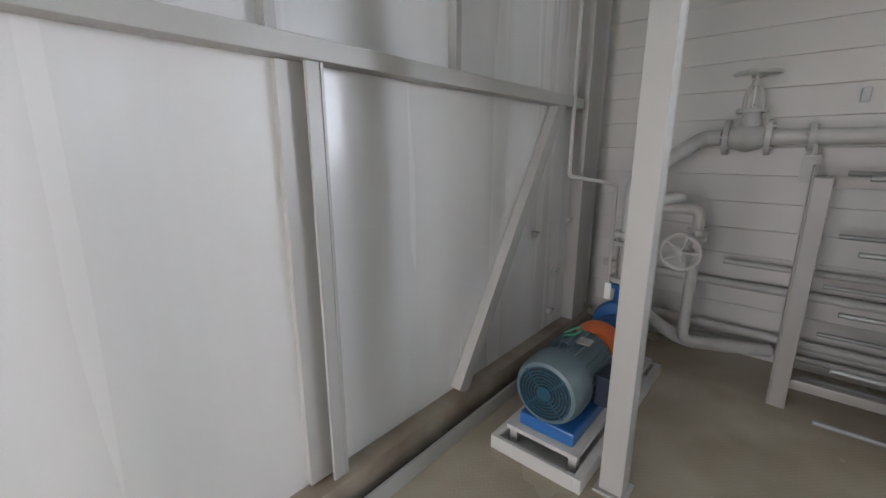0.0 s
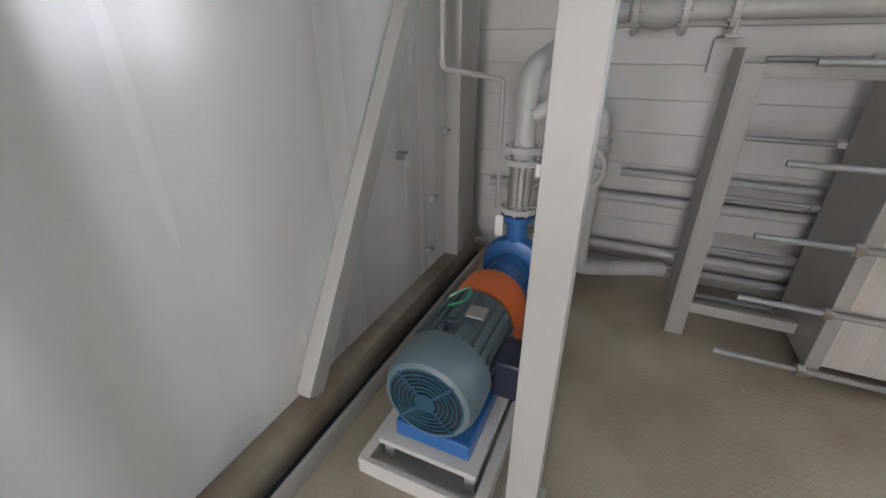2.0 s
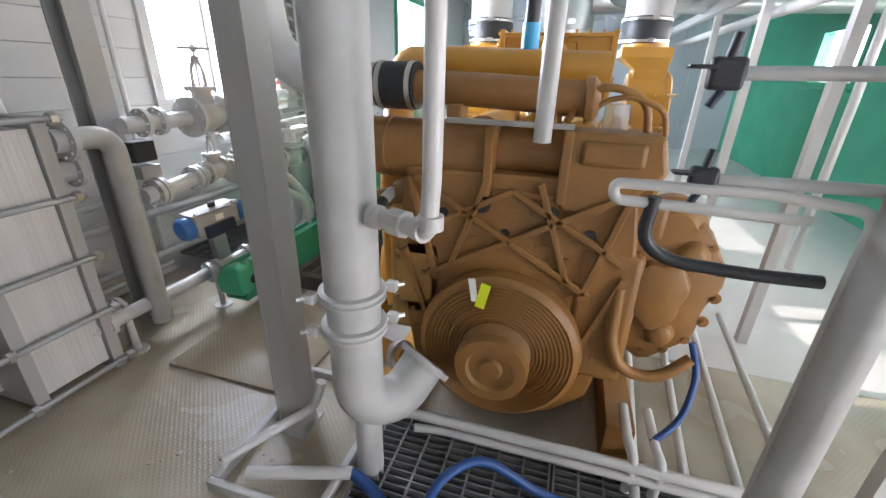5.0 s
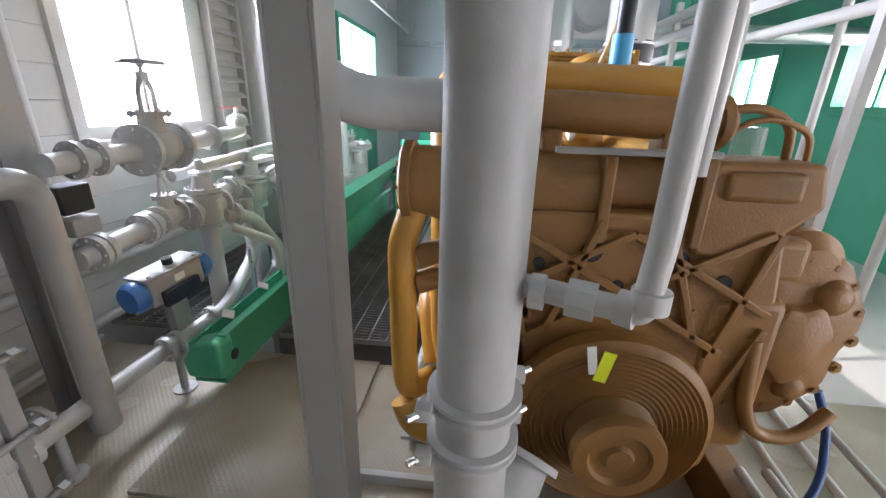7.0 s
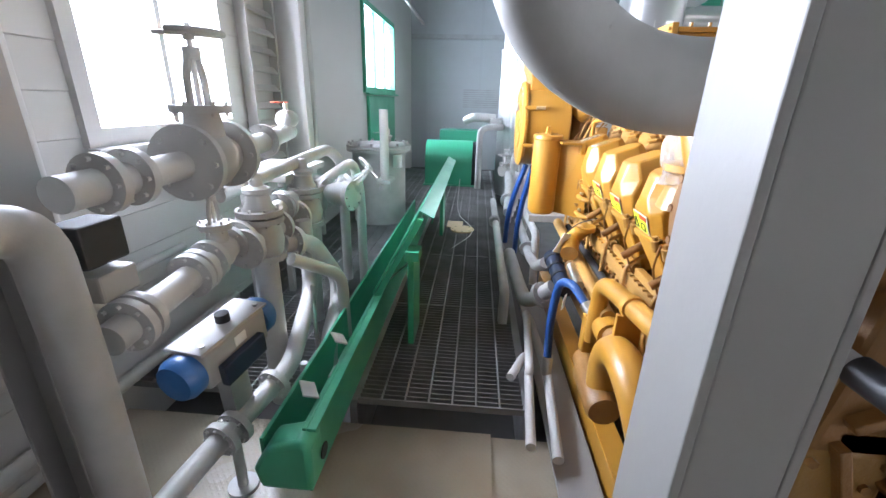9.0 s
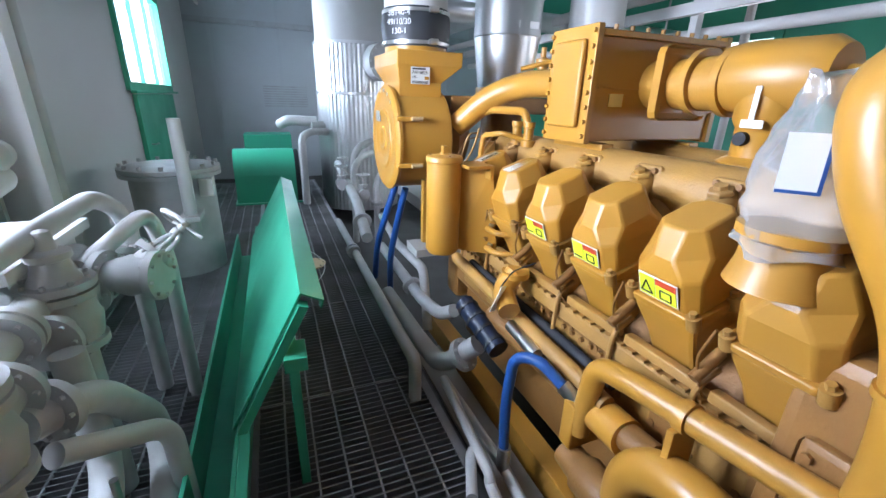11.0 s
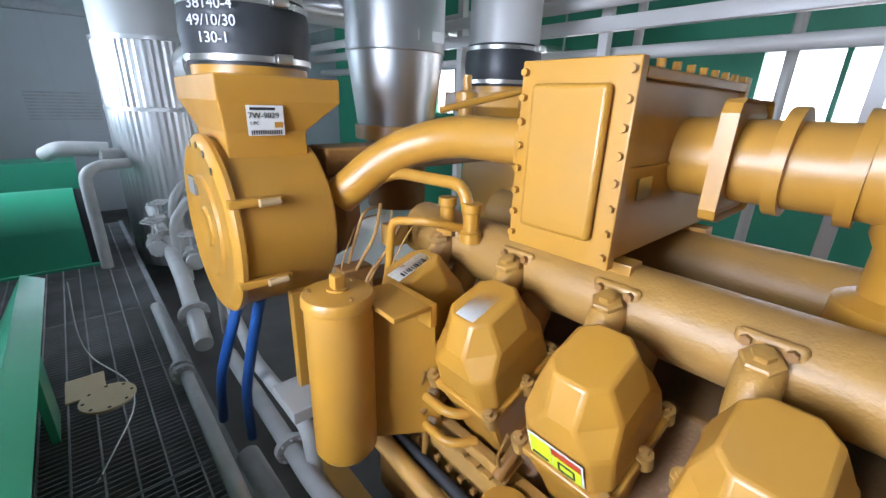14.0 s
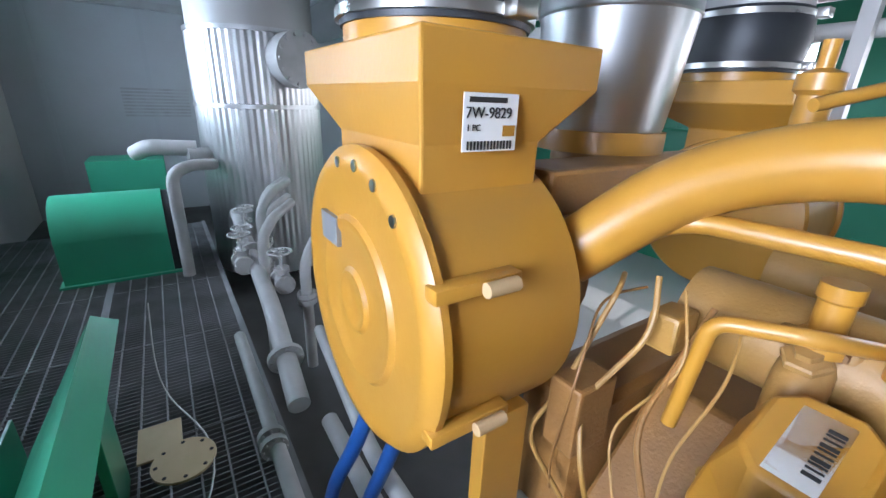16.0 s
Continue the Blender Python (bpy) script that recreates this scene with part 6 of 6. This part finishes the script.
# ---- green hood and beam ----
def green_hood():
    g = thing("green_trough", (3.5, 2.5, GZ), "green painted steel trough with its hinged lid propped open", "trough")
    for name, q in (("side_sheet", (2.44, 2.455, 0.17, 0.46)), ("side_sheet", (2.60, 2.615, 0.17, 0.40)), ("floor_sheet", (2.455, 2.60, 0.17, 0.185)), ("top_lip", (2.405, 2.44, 0.445, 0.46))):
        part(name, soften(box(bm_new(), 1.62, 5.3, *q), 0.003), GREEN, g)
    bm = bm_new()
    loft(bm, [[(x, 2.41, 0.235), (x, 2.60, 0.235), (x, 2.62, 0.32), (x, 2.56, 0.42), (x, 2.44, 0.455), (x, 2.41, 0.43)] for x in (1.56, 1.68)])
    part("end_cap", soften(bm, 0.02, 3), GREEN, g)
    part("drain_hole", cyl(bm_new(), (1.66, 2.398, 0.33), (1.66, 2.402, 0.33), 0.03, seg=18), DARK, g)
    bm = bm_new()
    a, b = Vector((0, 2.46, 0.47)), Vector((0, 2.19, 0.965))
    n = Vector((0, 0.88, 0.48)) * 0.004
    lid = []
    for x in (2.66, 4.93):
        o = Vector((x, 0, 0))
        lid.append([o + a - n, o + b - n, o + b + n, o + a + n])
    loft(bm, lid)
    lidp = part("lid", bm, GREEN, g, "sloping green lid sheet")
    bm = bm_new()
    loft(bm, [[(x, 2.192, 0.968), (x, 2.115, 0.93), (x, 2.117, 0.924), (x, 2.19, 0.961)] for x in (2.66, 4.93)])
    part("lid_edge", bm, GREEN, lidp, "pale folded top edge")
    bm = bm_new()
    loft(bm, [[(x, 2.115, 0.93), (x, 2.125, 0.90), (x, 2.131, 0.90), (x, 2.121, 0.93)] for x in (2.66, 4.93)])
    part("lid_hem", bm, GREEN, lidp)
    bm = bm_new()
    loft(bm, [[p + Vector((q, 0, 0)) for q in (0, 0.05)] + [p2 + Vector((q, 0, 0)) for q in (0.05, 0)] for p, p2 in ((Vector((2.64, 2.45, 0.46)), Vector((2.64, 2.42, 0.45))), (Vector((2.64, 2.2, 0.93)), Vector((2.64, 2.17, 0.92))))])
    part("lid_stiffener", bm, GREEN, lidp)
    for x in (2.72, 4.8):
        part("leg", soften(box(bm_new(), x - 0.09, x + 0.16, 2.22, 2.255, GZ, 0.69), 0.003), GREEN, g)
        part("leg_cap", soften(box(bm_new(), x - 0.105, x + 0.02, 2.19, 2.268, 0.69, 0.745), 0.003), GREEN, g)
    part("prop_rod", cyl(bm_new(), (2.85, 2.42, 0.46), (2.8, 2.22, 0.66), 0.007, seg=10), STEEL, g)
    return g


green_hood()
bm = bm_new()
cyl(bm, (4.95, 2.02, GZ + 0.002), (4.95, 2.02, GZ + 0.016), 0.13, seg=36)
t = solo("round_gasket_plate", bm, PLATE, "round tan cover plate lying on the grating", "plate")
for k in range(8):
    a = k * math.pi / 4
    part("bolt_hole", cyl(bm_new(), (4.95 + 0.11 * math.cos(a), 2.02 + 0.11 * math.sin(a), GZ + 0.0162), (4.95 + 0.11 * math.cos(a), 2.02 + 0.11 * math.sin(a), GZ + 0.0172), 0.009, seg=10), DARK, t)
solo("tan_sheet", box(bm_new(), 5.02, 5.26, 2.02, 2.2, GZ + 0.001, GZ + 0.012), PLATE, "tan sheet offcut lying on the grating", "sheet")
run("loose_wire", [(4.3, 2.1, GZ + 0.01), (4.9, 1.85, GZ + 0.01), (5.6, 2.12, GZ + 0.01), (5.9, 2.1, GZ + 0.4)], 0.004, STEEL, "thin wire lying across the grating", 0.3, category="wire")


# ---- far end: tank, green drum, pipes ----
def clad_tank():
    cx, cy, R = 7.9, 0.98, 0.58
    t = thing("clad_tank", (cx, cy, 0), "upright tank clad in ribbed bright metal sheet", "tank")
    for z0, z1 in ((0.0, 1.62), (1.66, 2.26)):
        bm = bm_new()
        loop = []
        for k in range(240):
            a = 2 * math.pi * k / 240
            rr = R + (0.009 if k % 4 < 2 else 0.0)
            loop.append((cx + rr * math.cos(a), cy + rr * math.sin(a)))
        loft(bm, [[(x, y, z) for x, y in loop] for z in (z0, z1)])
        part("cladding", bm, SHEET, t)
    for z in (1.62, 2.26):
        part("band", lathe(bm_new(), (cx, cy, z), (0, 0, 1), [(R, 0), (R + 0.016, 0.002), (R + 0.016, 0.04), (R, 0.042)], 60), SHEET, t, "bright metal strap")
    part("upper_shell", cyl(bm_new(), (cx, cy, 2.30), (cx, cy, TOP - 0.02), R - 0.02, seg=60), WHITE, t)
    part("manway", cyl(bm_new(), (cx - 0.50, cy - 0.2, 2.05), (cx - 0.70, cy - 0.26, 2.05), 0.24, seg=32), PIPE, t)
    bolt_ring(t, (cx - 0.70, cy - 0.26, 2.05), (-1, -0.3, 0), 0.21, 14, 0.018, 0.02, PIPE)
    part("nozzle", cyl(bm_new(), (cx - 0.2, cy + 0.5, 1.2), (cx - 0.25, cy + 0.72, 1.2), 0.06), PIPE, t)
    return t


clad_tank()
run("tank_pipe", [(7.55, 1.5, 1.12), (7.4, 1.72, 1.14), (7.3, 1.86, 1.08), (7.3, 1.86, GZ)], 0.05, PIPE, "pale pipe from the tank down to the grating", 0.14)
run("tank_pipe", [(7.7, 1.62, 1.25), (7.75, 2.0, 1.27), (7.9, 2.1, 1.2)], 0.07, PIPE, "pale elbow on the tank", 0.12)
for k in range(5):
    x, y = 5.6 + 0.32 * k, 1.25 + 0.06 * ((k * 7) % 4)
    run("manifold_pipe", [(x, y, 0.0), (x, y, 0.75 + 0.1 * (k % 3)), (x + 0.12, y - 0.1, 0.85 + 0.1 * (k % 3)), (x + 0.4, y - 0.3, 0.88 + 0.1 * (k % 3))], 0.035, PIPE, "grey pipe of the valve manifold", 0.08, [((x, y, 0.5), (0, 0, 1)), ((x, y, 0.54), (0, 0, 1))])
    gate_valve("gate_valve", (x + 0.1, y + 0.12, 0.62 + 0.05 * (k % 2)), (1, 0, 0), 0.04, 0.2, 0.07, PIPE, "small grey valve in the manifold")
run("manifold_header", [(4.7, 1.55, 0.45), (5.4, 1.5, 0.6), (7.2, 1.42, 0.72)], 0.05, PIPE, "grey header pipe toward the tank", 0.1, [((5.0, 1.53, 0.51), (1, 0, 0.2)), ((6.2, 1.46, 0.66), (1, 0, 0.1))])


def green_drum():
    x, y0, y1, r, top = 7.78, 1.91, 2.75, 0.33, 0.88
    d = thing("green_hood_drum", (x, y1, GZ), "green rounded sheet metal hood on the grating", "hood")
    half = [(-r, GZ + 0.02), (-r, top - r)] + [(r * math.cos(a), top - r + r * math.sin(a)) for a in (math.pi - k * math.pi / 20 for k in range(21))] + [(r, GZ + 0.02)]
    bm = bm_new()
    loft(bm, [[(x + u, y, z) for u, z in half] for y in (y0 + 0.06, y1)])
    part("shell", bm, GREEN, d)
    bm = bm_new()
    loft(bm, [[(x + u * 0.97, y, GZ + (z - GZ) * 0.98) for u, z in half] for y in (y0, y0 + 0.058)])
    part("dark_end", bm, DARK, d, "dark end ring")
    part("base_flange", box(bm_new(), x - r - 0.04, x + r + 0.04, y0, y1 + 0.03, GZ, GZ + 0.02), GREEN, d)
    return d


green_drum()
solo("green_cabinet", soften(box(bm_new(), 9.6, 10.2, 1.9, 2.7, 0.0, 0.92), 0.01), GREENW, "dark green equipment box at the end wall", "cabinet")
bm = bm_new()
for k in range(9):
    box(bm, X1 - 0.02, X1, 1.4, 2.3, 1.35 + k * 0.05, 1.38 + k * 0.05)
solo("end_louvre", bm, GALV, "slatted vent in the end wall", "vent")
run("ceiling_pipe", [(5.5, 3.3, 3.2), (11.4, 3.3, 3.2)], 0.03, WHITE, "thin pale pipe under the roof", hangers=(6.5, 9.0))
for y in (-2.0, -0.7, 0.6, 1.9, 3.2):
    structure("trim", box(bm_new(), X1 - 0.012, X1, y - 0.03, y + 0.03, 0, TOP), EASTW, "vertical panel joint strip", "trim")
bm = bm_new()
box(bm, X1 - 0.1, X1, Y0, Y1, 2.9, 3.0)
solo("end_beam", bm, GALV, "horizontal steel beam on the end wall", "beam")
run("overhead_duct", [(4.6, 0.2, 2.5), (9.0, 0.0, 2.6)], 0.2, SHEET, "bright clad duct running back overhead", seg=32, category="duct")
run("overhead_duct", [(5.2, 1.2, 2.35), (5.4, -2.8, 2.35)], 0.09, SHEET, "clad cross pipe overhead", seg=24, category="duct")

d = thing("door_1", (7.2, Y1, 0), "green steel door below the bright window", "door", "", "structure")
part("leaf", soften(box(bm_new(), 7.1, 9.1, Y1 - 0.03, Y1 + 0.015, 0.0, 1.56), 0.004), GREEN, d)
part("handle", tube(bm_new(), [(7.3, Y1 - 0.03, 1.0), (7.3, Y1 - 0.08, 1.0), (7.42, Y1 - 0.08, 1.0)], 0.01, 0.02, 10), STEEL, d)

# small lines and fittings at the inlet end of the engine
wires = random.Random(3)
for k in range(6):
    x = 3.36 + 0.045 * k
    a, b, c = wires.uniform(-0.06, 0.06), wires.uniform(-0.05, 0.05), wires.uniform(-0.08, 0.08)
    part("fuel_line", tube(bm_new(), [(x, 1.08 + b, 1.40 + b), (x + a, 1.17, 1.36 + c), (x + b, 1.25 + a / 2, 1.2 + a), (x + c, 1.28, 1.02 + b), (x + a, 1.24, 0.9)], 0.003 + 0.003 * (k % 2), 0.06, 8), (SIDE, DUST_SHADE, SIDE)[k % 3], eng)
part("line_block", soften(box(bm_new(), 3.44, 3.50, 1.05, 1.13, 1.30, 1.38), 0.008), SIDE, eng)
part("line_block", soften(box(bm_new(), 3.52, 3.60, 1.15, 1.27, 1.05, 1.22), 0.008), DUST_SHADE, eng)
part("drum_stay", soften(box(bm_new(), 3.62, 3.66, 1.3, 1.42, 0.75, 1.14), 0.004), YELLOW, eng)
part("stay_foot", soften(box(bm_new(), 3.5, 3.7, 1.2, 1.5, 0.70, 0.75), 0.004), GREY, eng)
part("elbow_line", tube(bm_new(), [(3.2, 0.98, 1.40), (3.25, 1.12, 1.44), (3.38, 1.16, 1.42), (3.40, 1.17, 1.2)], 0.014, 0.03, 10), YELLOW, eng)
for k, x in enumerate(HEADS):
    for j in range(5):
        u = x - 0.1 + 0.05 * j
        part("skirt_bolt", cyl(bm_new(), (u, 1.25, 0.785), (u, 1.262, 0.785), 0.010, seg=6), DUST_SHADE, eng)
    part("skirt_plate", soften(box(bm_new(), x - 0.13, x + 0.13, 1.20, 1.235, 0.865, 0.90), 0.006), SIDE, eng)
    part("drain_tube", tube(bm_new(), [(x + 0.14, 1.2, 0.95), (x + 0.15, 1.26, 0.9), (x + 0.15, 1.27, 0.7), (x + 0.12, 1.23, 0.62)], 0.009, 0.03, 8), SIDE, eng)
# stains of dry mud and dropped grit on the floor plates
rng = random.Random(9)
for k in range(16):
    x, y = rng.uniform(-0.2, 0.9), rng.uniform(1.6, 2.7)
    a = rng.uniform(0.006, 0.016)
    bm = bm_new()
    lathe(bm, (x, y, 0.0), (0, 0, 1), [(a, 0.0), (a * 0.8, 0.003), (0, 0.004)], 7)
    solo("grit_crumb", bm, RUSTY, "small dark crumb of dirt on the floor", "dirt", "dirt crumbs")

# north-west corner of the engine front: housing, curved coolant stubs, hose to the riser
part("corner_housing", soften(box(bm_new(), 1.34, 1.72, 1.10, 1.27, 0.42, 1.16), 0.035), DUST_SHADE, eng)
part("corner_cover", soften(box(bm_new(), 1.40, 1.66, 1.27, 1.295, 0.62, 0.98), 0.02), DUST_SHADE, eng)
for z in (0.66, 0.80, 0.94):
    for x in (1.425, 1.635):
        part("bolt", cyl(bm_new(), (x, 1.29, z), (x, 1.305, z), 0.011, seg=6), DUST_SHADE, eng)
for k in range(2):
    part("coolant_stub", tube(bm_new(), [(1.33, 1.40, 1.05 - 0.1 * k), (1.34, 1.25, 1.10 - 0.1 * k), (1.36, 1.0, 1.13 - 0.1 * k)], 0.043, 0.1, 16), DUST_SHADE, eng)
r = run("riser_link", [(PX + 0.09, PY + 0.02, 1.10), (1.10, 1.23, 1.10), (1.33, 1.25, 1.12)], 0.024, PIPE, "small pipe from the riser to the engine", 0.05)
part("rubber_joint", cyl(bm_new(), (1.06, 1.222, 1.10), (1.20, 1.238, 1.108), 0.03, seg=18), RUBBER, r, "black rubber joint")
part("oil_cooler_housing", soften(box(bm_new(), 1.275, 1.42, 1.0, 1.245, 0.46, 1.08), 0.03, 3), SIDE, eng)
part("cooler_cover", soften(box(bm_new(), 1.255, 1.28, 1.03, 1.215, 0.62, 0.88), 0.015, 3), SIDE, eng)
for y, z in ((1.05, 0.65), (1.195, 0.65), (1.05, 0.85), (1.195, 0.85)):
    part("bolt", cyl(bm_new(), (1.256, y, z), (1.244, y, z), 0.011, seg=6), DUST_SHADE, eng)
part("cooler_elbow", tube(bm_new(), [(1.33, 1.46, 0.42), (1.31, 1.42, 0.32), (1.27, 1.24, 0.30), (1.22, 1.14, 0.34)], 0.052, 0.08, 20), YELLOW, eng)
part("cooler_flange", cyl(bm_new(), (1.25, 1.20, 0.315), (1.235, 1.17, 0.325), 0.075, seg=24), PIPE, eng, "grey painted flange")
